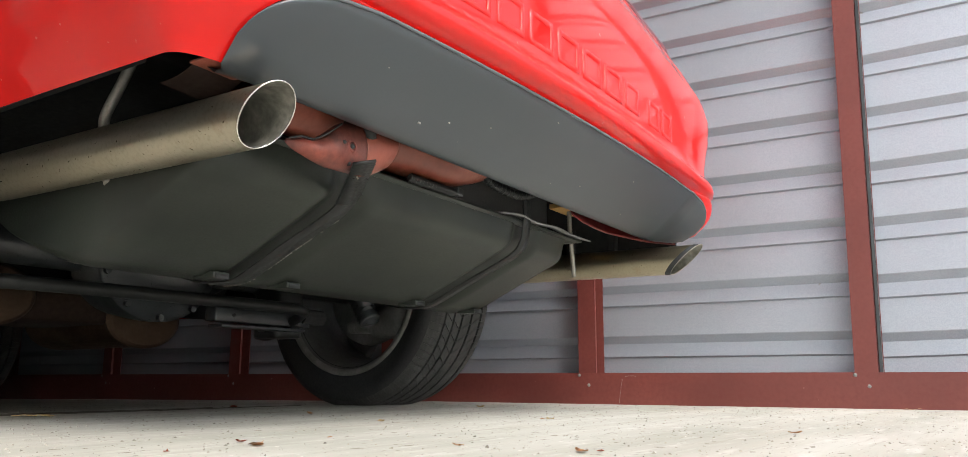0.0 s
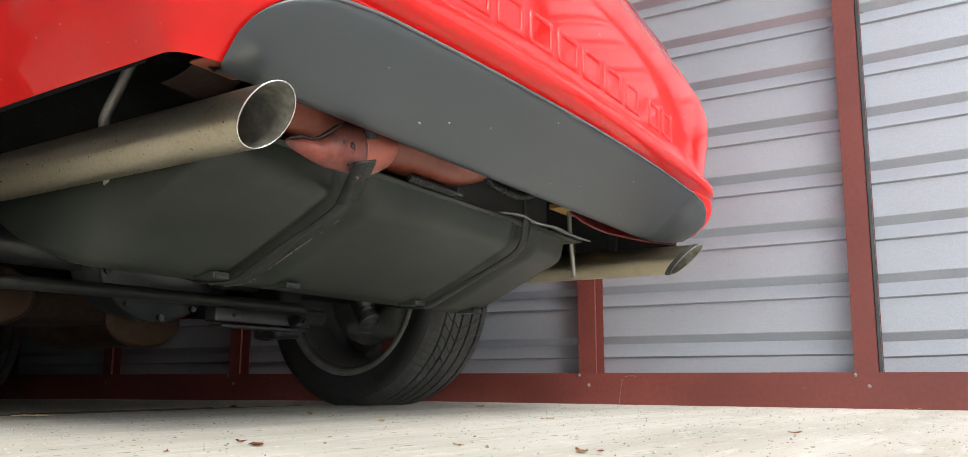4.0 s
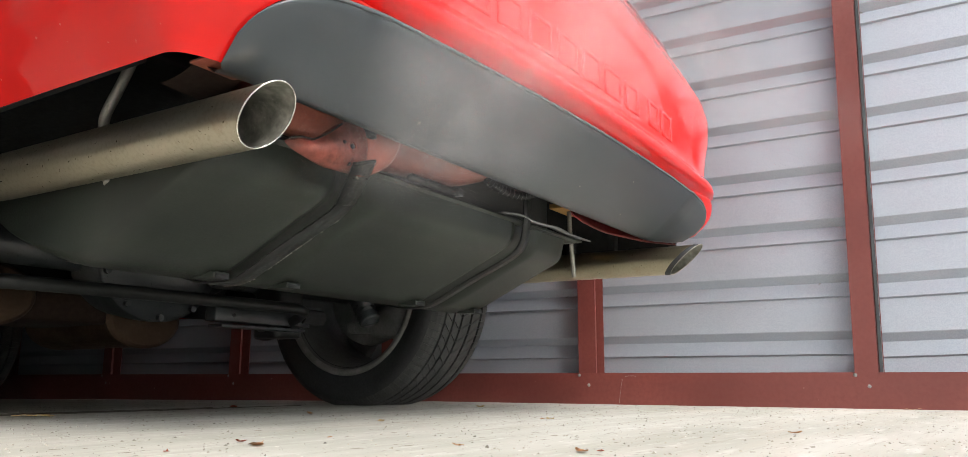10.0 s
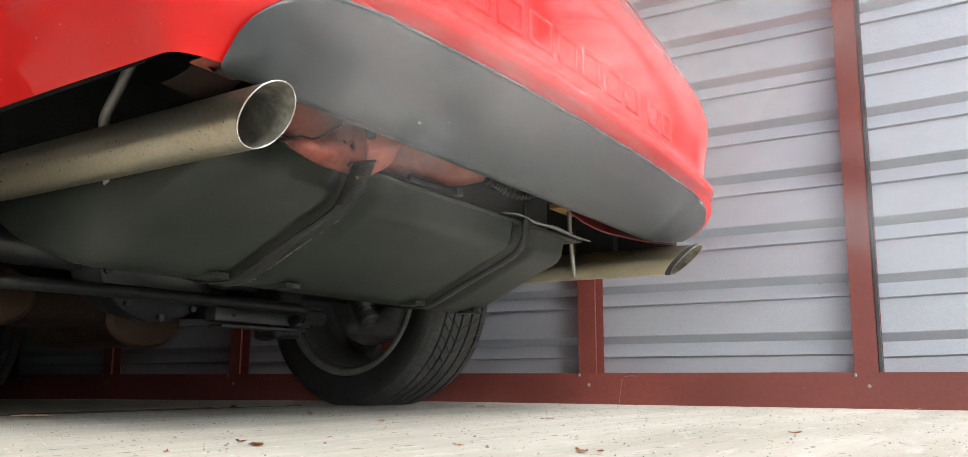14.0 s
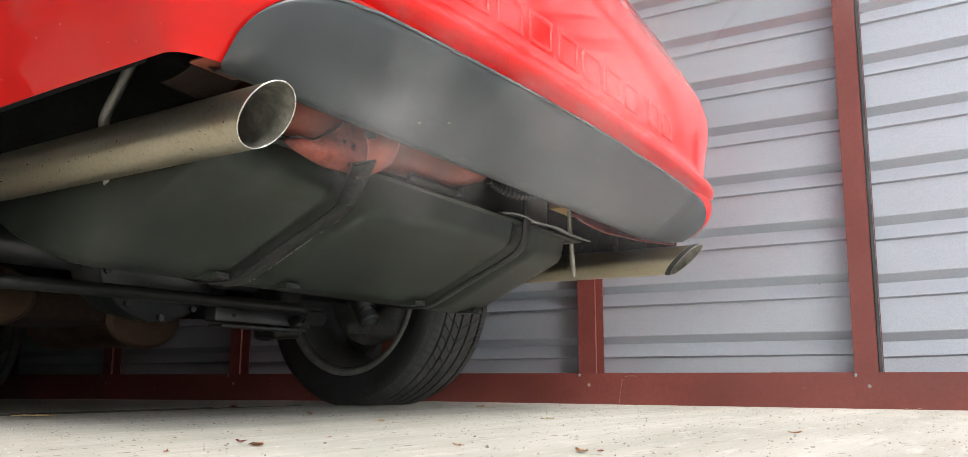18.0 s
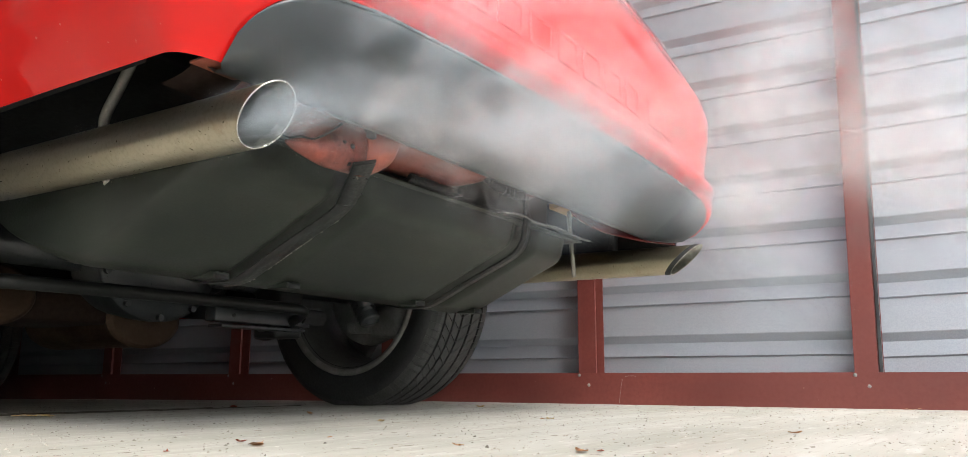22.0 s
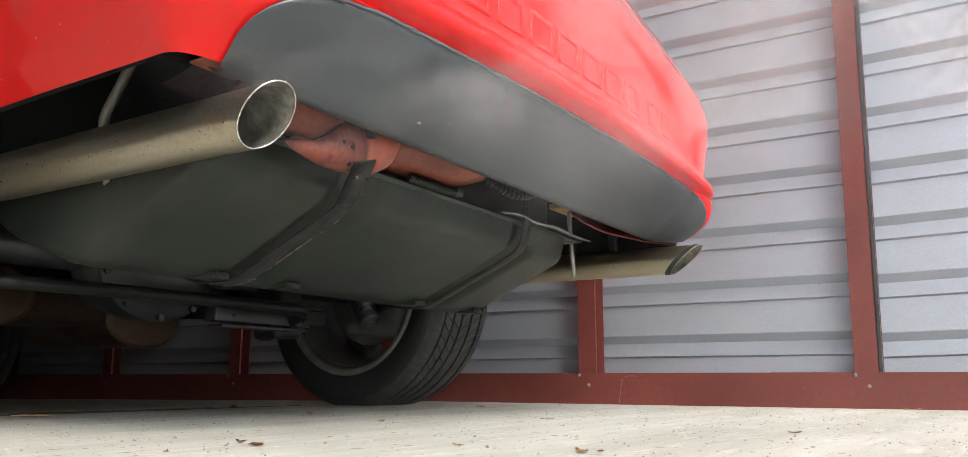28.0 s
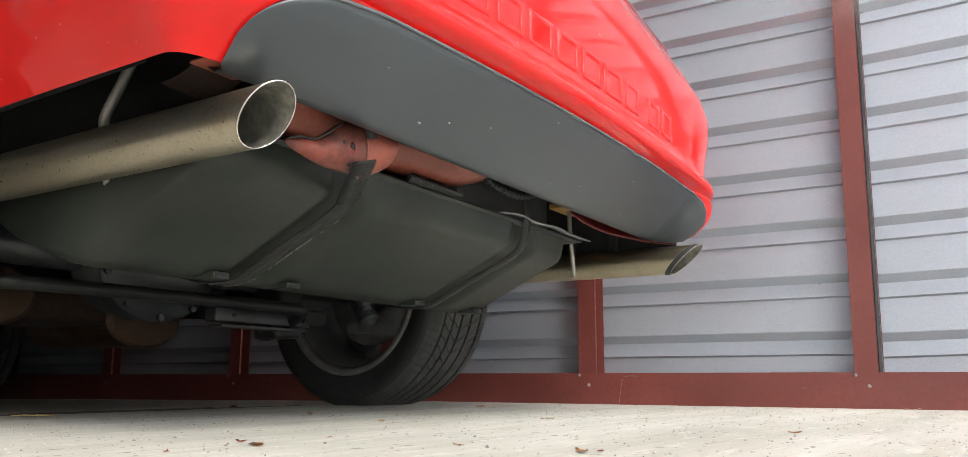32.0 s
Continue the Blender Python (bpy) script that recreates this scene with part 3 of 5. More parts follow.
def build_tank(car):
    X0, X1 = 0.572, 1.515
    prof = [(0.745, 0.362), (0.750, 0.338), (0.756, 0.322), (0.772, 0.309), (0.80, 0.296), (0.87, 0.264), (0.955, 0.226), (1.00, 0.219), (1.05, 0.222), (1.13, 0.244), (1.21, 0.275), (1.265, 0.32), (1.28, 0.36)]
    prof = [(q.x, q.y) for q in smooth_line([(y, z, 0) for y, z in prof], 3)]
    grooves = (0.815, 1.300)

    def sink(x):
        return sum(0.014 * math.exp(-((x - g - 0.008) / 0.038) ** 4) for g in grooves)

    def at(u, v):
        i = v * (len(prof) - 1)
        k = min(int(i), len(prof) - 2)
        y, z = [prof[k][c] + (prof[k + 1][c] - prof[k][c]) * (i - k) for c in (0, 1)]
        x = X0 + (X1 - X0) * u
        near = max(0.0, 1 - u / 0.05) ** 2.2                    # rounded ends
        far = max(0.0, 1 - (1 - u) / 0.06) ** 2.4
        y, z = 1.01 + (y - 1.01) * (1 - 0.10 * near - 0.20 * far), z + (0.30 - z) * 0.22 * near + (0.362 - z) * 0.26 * far
        d = sink(x)
        return Vector((x, y + d * 0.6, z + d))
    bm = sheet_of(at, 120, len(prof) - 1)
    bm.verts.ensure_lookup_table()
    bm.faces.new(bm.verts[:len(prof)])
    bm.faces.new(bm.verts[-len(prof):])
    tank = part("fuel_tank", bm, TANK, car, "black moulded fuel tank with recessed strap channels")
    bm = sheet_of(lambda u, v: (0.60 + (X1 - 0.60) * u, 0.745 + 0.55 * v, 0.362 + 0.10 * math.sin(math.pi * min(1, v * 1.0)) * min(1, 8 * u, 8 * (1 - u))), 20, 12)
    part("tank_top", bm, TANK, tank)
    bm = box(0.592, X1 + 0.015, 0.733, 1.29, 0.3625, 0.3665)
    part("flange", bm, TANK, tank, "thin welded seam flange")
    bm = strip(smooth_line([(1.20, 0.736, 0.3695), (1.26, 0.733, 0.3745), (1.32, 0.736, 0.371), (1.40, 0.731, 0.3735), (1.47, 0.734, 0.3700), (X1 + 0.045, 0.728, 0.3695)], 4), [0.016] * 18 + [0.012, 0.008, 0.004], 0.0025, (0, 1, 0))
    part("shield_edge", bm, CAST, tank, "bent bare metal shield edge")
    for gx in grooves:
        x = gx
        if x < 1:
            head = [(x + 0.001, 0.742, 0.330)]
        else:
            head = [(x - 0.020, 0.727, 0.46), (x - 0.020, 0.7275, 0.42), (x - 0.016, 0.729, 0.385), (x - 0.008, 0.736, 0.352)]
        line = smooth_line(head + [(x, 0.749, 0.325), (x, 0.776, 0.302), (x, 0.87, 0.262), (x, 0.96, 0.222), (x, 1.00, 0.2165), (x, 1.05, 0.2195), (x, 1.13, 0.2415), (x, 1.21, 0.272), (x, 1.30, 0.34)], 4)
        part("tank_strap", strip(line, 0.030 if x < 1 else 0.026, 0.003), STRAP, tank, "black steel tank strap, scraped along its edge")
    # flat end of the near strap, tucked under its bracket, with scraped rivets
    end = part("strap_end", strip(smooth_line([(0.717, 0.638, 0.3342), (0.7398, 0.665, 0.3298), (0.7697, 0.7, 0.3271), (0.7977, 0.735, 0.3211), (0.8163, 0.762, 0.3121)], 5), 0.030, 0.003, (0.80, -0.55, 0.24)), STRAP, tank, "flat drilled end of the tank strap")
    rivets = random.Random(8)
    for k in range(5):
        bm = bmesh.new()
        bmesh.ops.create_icosphere(bm, subdivisions=1, radius=rivets.uniform(0.0010, 0.0019))
        part("rivet", bm, ROD if k % 2 else DARK, end).matrix_local = Matrix.Translation((0.7528 + rivets.uniform(-0.010, 0.010), 0.6805 + rivets.uniform(-0.010, 0.010), 0.3265))
    # bright chipped line along the near strap's edge
    rng = random.Random(4)
    bm = bmesh.new()
    for k in range(52):
        v = k / 51
        y = 0.760 + 0.262 * v
        z = float(np.interp(y, [0.749, 0.776, 0.87, 0.96, 1.0, 1.03], [0.3225, 0.2995, 0.2595, 0.2195, 0.2145, 0.2150]))
        if rng.random() < 0.66:
            wide = rng.uniform(0.0002, 0.0009)
            box(0.8302 - wide, 0.8306, y, y + rng.uniform(0.0015, 0.0075), z - 0.0014, z + 0.0012, 0, bm)
    tagged(part("chipped_edge", bm, ROD, tank, "line of bare chipped metal"), kind="stuff")
    for k, (sx, sy, sz, w) in enumerate(((0.640, 1.12, 0.2385, 0.018), (0.655, 1.135, 0.243, 0.012), (0.700, 1.12, 0.2385, 0.010), (0.672, 1.11, 0.2365, 0.008))):
        bm = bmesh.new()
        ring = [bm.verts.new((sx + w * rng.uniform(0.4, 1.0) * math.cos(t), sy + 0.45 * w * rng.uniform(0.4, 1.0) * math.sin(t), sz - 0.0035 + 0.3 * 0.45 * w * math.sin(t))) for t in even(0, 5.6, 8)]
        bm.faces.new(ring)
        part("torn_flake", bm, ROD, tank, "pale torn flake of underseal")
    # moulded drain lugs on the lower edge
    for x in (0.764, 0.908, 1.247, 1.456):
        bm = bmesh.new()
        w, y, z = 0.030, 0.968, 0.2205
        box(x - w / 2, x + w / 2, y - 0.016, y + 0.03, z - 0.006, z + 0.004, 0.002, bm)
        lug = part("lug", bm, TANK, tank)
        part("slot", box(x - w * 0.36, x + w * 0.36, y - 0.0185, y - 0.012, z - 0.0064, z + 0.0006), DARK, lug)


def build_exhaust(car):
    for sg, x, tip_y, slash in ((-1, 0.531, 0.608, 0.024), (1, 1.705, 0.562, 0.036)):
        # pipe: straight tail with a slash-cut end, then up and over the axle
        seg, n = 40, 30

        def ring_at(t, r):
            ring = []
            for k in range(seg):
                ca, sa = math.cos(2 * math.pi * k / seg), math.sin(2 * math.pi * k / seg)
                cut = tip_y - slash * sa              # the cut leans: the upper lip stands further back
                y = cut + (1.42 - cut) * t ** 1.2
                bend = max(0.0, (y - 1.12) / 0.35)
                ring.append((x + r * ca, y, TIP_Z + 0.012 * (y - tip_y) + 0.13 * bend ** 2 + r * sa))
            return ring

        def pipe_wall(r):
            bm = bmesh.new()
            rings = [[bm.verts.new(q) for q in ring_at(i / n, r)] for i in range(n + 1)]
            for r0, r1 in zip(rings, rings[1:]):
                for k in range(seg):
                    bm.faces.new((r0[k], r0[(k + 1) % seg], r1[(k + 1) % seg], r1[k]))
            return bm
        pipe = part("tail_pipe", pipe_wall(TIP_R), PIPE, car, "heat-stained steel tail pipe with slash-cut end")
        bm = pipe_wall(TIP_R - 0.0016)
        part("bore", bm, SOOT, pipe, "sooty inside of the pipe")
        if sg > 0:
            bm = bmesh.new()
            rings = [[bm.verts.new(q) for q in ring_at(t, TIP_R + 0.0006)] for t in (0.0, 0.008, 0.02, 0.032)]
            for r0, r1 in zip(rings, rings[1:]):
                for k in range(seg):
                    bm.faces.new((r0[k], r0[(k + 1) % seg], r1[(k + 1) % seg], r1[k]))
            part("sooted_end", bm, DARK, pipe, "black sooted end of the pipe")
        bm = bmesh.new()
        loop = []
        for k in range(seg):
            a = 2 * math.pi * k / seg
            loop.append((x + (TIP_R - 0.0008) * math.cos(a), tip_y - slash * math.sin(a) - 0.0004, TIP_Z + (TIP_R - 0.0008) * math.sin(a)))
        loop.append(loop[0])
        part("cut_edge", tube(loop, 0.0009, 6, bm, caps=False), BRIGHT if sg < 0 else ROD, pipe, "bright worn cut edge")
        # hanger rod with its bend
        if sg < 0:
            line = smooth_line([(0.575, 0.900, 0.515), (0.575, 0.921, 0.4837), (0.575, 0.949, 0.4466), (0.575, 0.9735, 0.4155), (0.575, 0.974, 0.391), (0.575, 0.966, 0.360), (0.575, 0.950, 0.3175)], 5)
        else:
            line = smooth_line([(1.60, 0.80, 0.475), (1.605, 0.80, 0.445), (1.622, 0.806, 0.40), (1.632, 0.807, 0.35), (1.637, 0.806, 0.304)], 5)
        part("hanger_rod", tube(line, 0.0052 if sg > 0 else 0.0070, 12), ROD, pipe, "grey zinc hanger rod")
    # over-axle pipes and mufflers ahead of the axle
    for x, mx in ((0.525, 0.80), (1.702, 1.42)):
        line = smooth_line([(x, 1.40, 0.44), (x, 1.53, 0.48), (x + (mx - x) * 0.3, 1.70, 0.46), (mx, 1.90, 0.30)], 6)
        part("over_axle_pipe", tube(line, 0.029, 16), BLACK, car)
    for mx, my, mz in ((0.90, 1.92, 0.262), (1.325, 1.95, 0.228)):
        bm = bmesh.new()
        prof = [(0.0, 0.0), (0.0, 0.085), (0.004, 0.092), (0.010, 0.097), (0.022, 0.095), (0.022, 0.092), (0.42, 0.092), (0.44, 0.0)]
        seg = 32
        rings = [[bm.verts.new((mx + 1.15 * r * math.cos(a), my + h, mz + 0.78 * r * math.sin(a))) for a in (2 * math.pi * k / seg for k in range(seg))] for h, r in prof[1:-1]]
        for r0, r1 in zip(rings, rings[1:]):
            for k in range(seg):
                bm.faces.new((r0[k], r0[(k + 1) % seg], r1[(k + 1) % seg], r1[k]))
        bm.faces.new(rings[0])
        bm.faces.new(rings[-1])
        part("muffler", bm, TAN, car, "oval tan aluminised steel muffler", smooth=False)


def build_axle(car):
    # tube, differential and cover
    axle = part("axle_tube", tube([(CX - 0.60, AXLE_Y, AXLE_Z), (CX + 0.60, AXLE_Y, AXLE_Z)], 0.038, 18), BLACK, car, "grimy black steel rear axle")
    dx = 1.03
    bm = bmesh.new()
    seg = 28
    prof = [(0.13, 0.115), (0.05, 0.13), (0.0, 0.135), (-0.012, 0.135), (-0.014, 0.118), (-0.045, 0.10), (-0.062, 0.06)]
    rings = [[bm.verts.new((dx + r * 1.05 * math.cos(a), 1.49 + h, AXLE_Z - 0.005 + r * math.sin(a) * 0.98)) for a in (2 * math.pi * k / seg for k in range(seg))] for h, r in prof]
    for r0, r1 in zip(rings, rings[1:]):
        for k in range(seg):
            bm.faces.new((r0[k], r0[(k + 1) % seg], r1[(k + 1) % seg], r1[k]))
    bm.faces.new(rings[-1])
    diff = part("differential", bm, BLACK, car, "black finned differential cover")
    for k in range(10):
        a = 2 * math.pi * (k + 0.5) / 10
        bolt = bmesh.new()
        bmesh.ops.create_cone(bolt, cap_ends=True, segments=6, radius1=0.007, radius2=0.007, depth=0.010)
        bo = part("bolt", bolt, BLACK, diff, smooth=False)
        bo.matrix_local = pose(dx + 0.133 * math.cos(a), 1.470, AXLE_Z - 0.005 + 0.124 * math.sin(a), 90, 0, 0)
    # anti-roll bar behind the axle
    line = smooth_line([(0.745, 1.98, 0.235), (0.70, 1.75, 0.225), (0.655, 1.50, 0.232), (0.66, 1.40, 0.230), (0.72, 1.372, 0.229), (0.90, 1.372, 0.2313), (1.10, 1.372, 0.2322), (1.27, 1.375, 0.2335),
                        (1.345, 1.385, 0.233), (1.385, 1.42, 0.226), (1.402, 1.50, 0.200), (1.43, 1.58, 0.182), (1.50, 1.70, 0.190)], 5)
    part("anti_roll_bar", tube(line, 0.0130, 14), STRAP, car, "black steel anti-roll bar")
    mount = part("axle_bracket", box(1.365, 1.455, 1.485, 1.57, 0.172, 0.30, 0.012), STRAP, axle, "black welded axle bracket")
    part("bracket_bolt", lathe([(-0.012, 0.0), (-0.012, 0.010), (0.0, 0.010), (0.0, 0.0)], 6, (1.365, 1.53, 0.195)), CAST, mount, smooth=False)
    # pressed brace under the axle, with a turned lip and a hole
    brace = part("axle_brace", box(1.165, 1.455, 1.462, 1.500, 0.1985, 0.2335, 0.004), BLACK, axle, "dusty grey pressed axle brace")
    part("brace_lip", box(1.175, 1.430, 1.452, 1.500, 0.1865, 0.1935, 0.002), BLACK, brace)
    hole = bmesh.new()
    bmesh.ops.create_cone(hole, cap_ends=True, segments=16, radius1=0.0045, radius2=0.0045, depth=0.004)
    part("hole", hole, DARK, brace).matrix_local = pose(1.215, 1.4612, 0.214, 90, 0, 0)
    # brown heat-stained pan ahead of the axle
    part("heat_pan", box(0.985, 1.255, 1.96, 2.30, 0.212, 0.31, 0.02), BROWN, car, "rusty brown heat-stained pan")
    # lower control arm: a pressed channel with turned lips
    for sg in (1,):
        x = CX + sg * 0.42
        ax = CX + sg * 0.35
        bm = bmesh.new()
        box(-0.030, 0.030, 0, 0.62, 0.028, 0.032, 0, bm)
        box(-0.034, -0.030, 0, 0.62, -0.012, 0.032, 0, bm)
        box(0.030, 0.034, 0, 0.62, -0.012, 0.032, 0, bm)
        box(-0.052, -0.0305, 0, 0.62, -0.015, -0.011, 0, bm)
        arm = part("control_arm", bm, BLACK, car, "dusty dark grey pressed-steel control arm", smooth=False)
        arm.matrix_local = pose(ax, 1.46, 0.218, 4.5, 0, sg * 2)
        bm = lathe([(-0.037, 0.0), (-0.037, 0.020), (0.037, 0.020), (0.037, 0.0)], 16, (0, 0.01, 0.008))
        part("bushing", bm, DARK, arm, smooth=False)
        # damper and its gaiter
        bm = tube([(x + sg * 0.10, 1.42, 0.215), (x + sg * 0.085, 1.46, 0.36), (x + sg * 0.07, 1.50, 0.55)], 0.024, 14)
        part("damper", bm, BLACK, car)
        bm = bmesh.new()
        line = [(x + sg * 0.10 - sg * 0.00, 1.415 + 0.004 * k, 0.222 + 0.006 * k) for k in range(13)]
        part("gaiter", tube(line, [0.032 if k % 2 else 0.026 for k in range(13)], 14, bm), BLACK, car)
        # coil spring
        pts = [(x + 0.055 * math.cos(t * 0.5), 1.68 + 0.055 * math.sin(t * 0.5), 0.245 + 0.0021 * t) for t in range(0, 96)]
        part("coil_spring", tube(pts, 0.007, 8), BLACK, car)


def build_wheel(car):
    """The far rear wheel in full; the same wheel, turned, at the other corners."""
    hub = part("wheel", lathe([(-0.06, 0.0), (-0.06, 0.055), (0.06, 0.06), (0.06, 0.0)], 20, (0, 0, 0)), CAST, car, "black tyre on a dull alloy wheel")
    def widen(mesh):
        for v in mesh.verts:
            v.co.x *= 1.2 if v.co.x > 0 else 1.0
    bm = bmesh.new()
    prof = [(-0.104, 0.226), (-0.110, 0.234), (-0.120, 0.252), (-0.1265, 0.275), (-0.1255, 0.296), (-0.119, 0.312), (-0.110, 0.323), (-0.098, 0.3295), (-0.082, 0.3325),
            (-0.05, 0.3335), (0.0, 0.334), (0.05, 0.3335), (0.082, 0.3325), (0.098, 0.3295), (0.110, 0.323), (0.119, 0.312), (0.1255, 0.296), (0.1265, 0.275), (0.120, 0.252), (0.104, 0.226)]
    lathe([(h, r - (0.0075 if abs(h) < 0.115 else 0)) for h, r in prof], 72, (0, 0, 0), bm)
    widen(bm)
    tyre = part("tyre", bm, RUBBER, hub, "black rubber tyre, tread coloured paler for dust and light")
    # tread blocks, curved over the shoulder, in rows between the grooves
    def block_row(x0, x1, count, skew, gap, dr=0.0):
        bm = bmesh.new()
        def rad(h):
            return float(np.interp(abs(h), [0, 0.05, 0.082, 0.098, 0.110, 0.119], [0.334, 0.3335, 0.3325, 0.3295, 0.323, 0.312]))
        for k in range(count):
            a0 = 2 * math.pi * k / count
            a1 = 2 * math.pi * (k + 1 - gap) / count
            pts = []
            for out in (0, 1):
                for i in range(4):
                    h = x0 + (x1 - x0) * i / 3
                    r = rad(h) - 0.0085 * (1 - out) + dr * out
                    sk = skew * (i / 3 - 0.5)
                    for aa in (a0 + sk, a1 + sk):
                        pts.append(bm.verts.new((h, r * math.cos(aa), r * math.sin(aa))))
            lo, hi = pts[:8], pts[8:]
            for i in range(3):
                bm.faces.new((hi[2 * i], hi[2 * i + 1], hi[2 * i + 3], hi[2 * i + 2]))
                bm.faces.new((lo[2 * i], hi[2 * i], hi[2 * i + 2], lo[2 * i + 2]))
                bm.faces.new((lo[2 * i + 1], hi[2 * i + 1], hi[2 * i + 3], lo[2 * i + 3]))
            bm.faces.new((lo[0], hi[0], hi[1], lo[1]))
            bm.faces.new((lo[6], hi[6], hi[7], lo[7]))
        widen(bm)
        return part("tread_rib", bm, TREAD, tyre, smooth=False)
    block_row(-0.1185, -0.083, 96, 0.012, 0.10)
    block_row(-0.075, -0.044, 70, 0.075, 0.10)
    block_row(-0.036, -0.006, 58, 0.070, 0.08)
    block_row(0.002, 0.032, 58, -0.070, 0.08)
    block_row(0.040, 0.071, 70, -0.075, 0.10)
    block_row(0.079, 0.1185, 96, -0.012, 0.10)
    # rim barrel with inner flange, spokes towards the outer side
    bm = lathe([(-0.106, 0.220), (-0.120, 0.229), (-0.1215, 0.240), (-0.113, 0.243), (-0.100, 0.226), (-0.092, 0.216), (-0.06, 0.210), (-0.02, 0.196), (0.05, 0.196), (0.085, 0.214), (0.10, 0.216), (0.112, 0.232), (0.106, 0.236)], 64, (0, 0, 0))
    rim = part("rim", bm, BARREL, hub, "dull alloy rim, coloured dark for the shade inside the wheel")
    bm = lathe([(-0.112, 0.224), (-0.1225, 0.2295), (-0.1240, 0.2405), (-0.1150, 0.2440)], 64, (0, 0, 0))
    part("rim_flange", bm, FLANGE, rim, "bright rim flange in the lit tone of the alloy")
    for k in range(5):
        a = 2 * math.pi * k / 5 + 0.35
        bm = bmesh.new()
        box(0.055, 0.085, 0.03, 0.205, -0.052, 0.052, 0.010, bm)
        sp = part("spoke", bm, BARREL, rim)
        sp.matrix_local = Matrix.Rotation(a, 4, "X")
    part("wheel_face", lathe([(0.050, 0.0), (0.050, 0.118), (0.058, 0.126), (0.075, 0.118), (0.080, 0.0)], 40, (0, 0, 0)), BARREL, rim)
    disc = part("brake_disc", lathe([(0.0, 0.06), (0.0, 0.135), (0.012, 0.135), (0.012, 0.06)], 40, (0, 0, 0)), CAST, hub, "rusty grey brake disc")
    # shield and caliper, which do not turn with the wheel but stand still with it here
    bm = bmesh.new()
    seg = 18
    ring_in = [bm.verts.new((-0.02, 0.07 * math.cos(a), 0.07 * math.sin(a))) for a in even(math.pi * 0.80, math.pi * 2.05, seg)]
    ring_out = [bm.verts.new((-0.024, 0.150 * math.cos(a), 0.150 * math.sin(a))) for a in even(math.pi * 0.80, math.pi * 2.05, seg)]
    ring_lip = [bm.verts.new((-0.010, 0.154 * math.cos(a), 0.154 * math.sin(a))) for a in even(math.pi * 0.80, math.pi * 2.05, seg)]
    for k in range(seg):
        bm.faces.new((ring_in[k], ring_in[k + 1], ring_out[k + 1], ring_out[k]))
        bm.faces.new((ring_out[k], ring_out[k + 1], ring_lip[k + 1], ring_lip[k]))
    part("dust_shield", bm, CAST, hub, "grey pressed dust shield")
    bm = bmesh.new()
    box(-0.085, 0.020, -0.165, -0.050, -0.135, -0.045, 0.022, bm)
    box(-0.075, -0.030, -0.05, 0.045, -0.120, -0.085, 0.012, bm)
    cal = part("brake_caliper", bm, CAST, hub, "grey cast brake caliper")
    hub.matrix_local = pose(CX + 0.712, AXLE_Y - 0.012, AXLE_Z)
    return hub


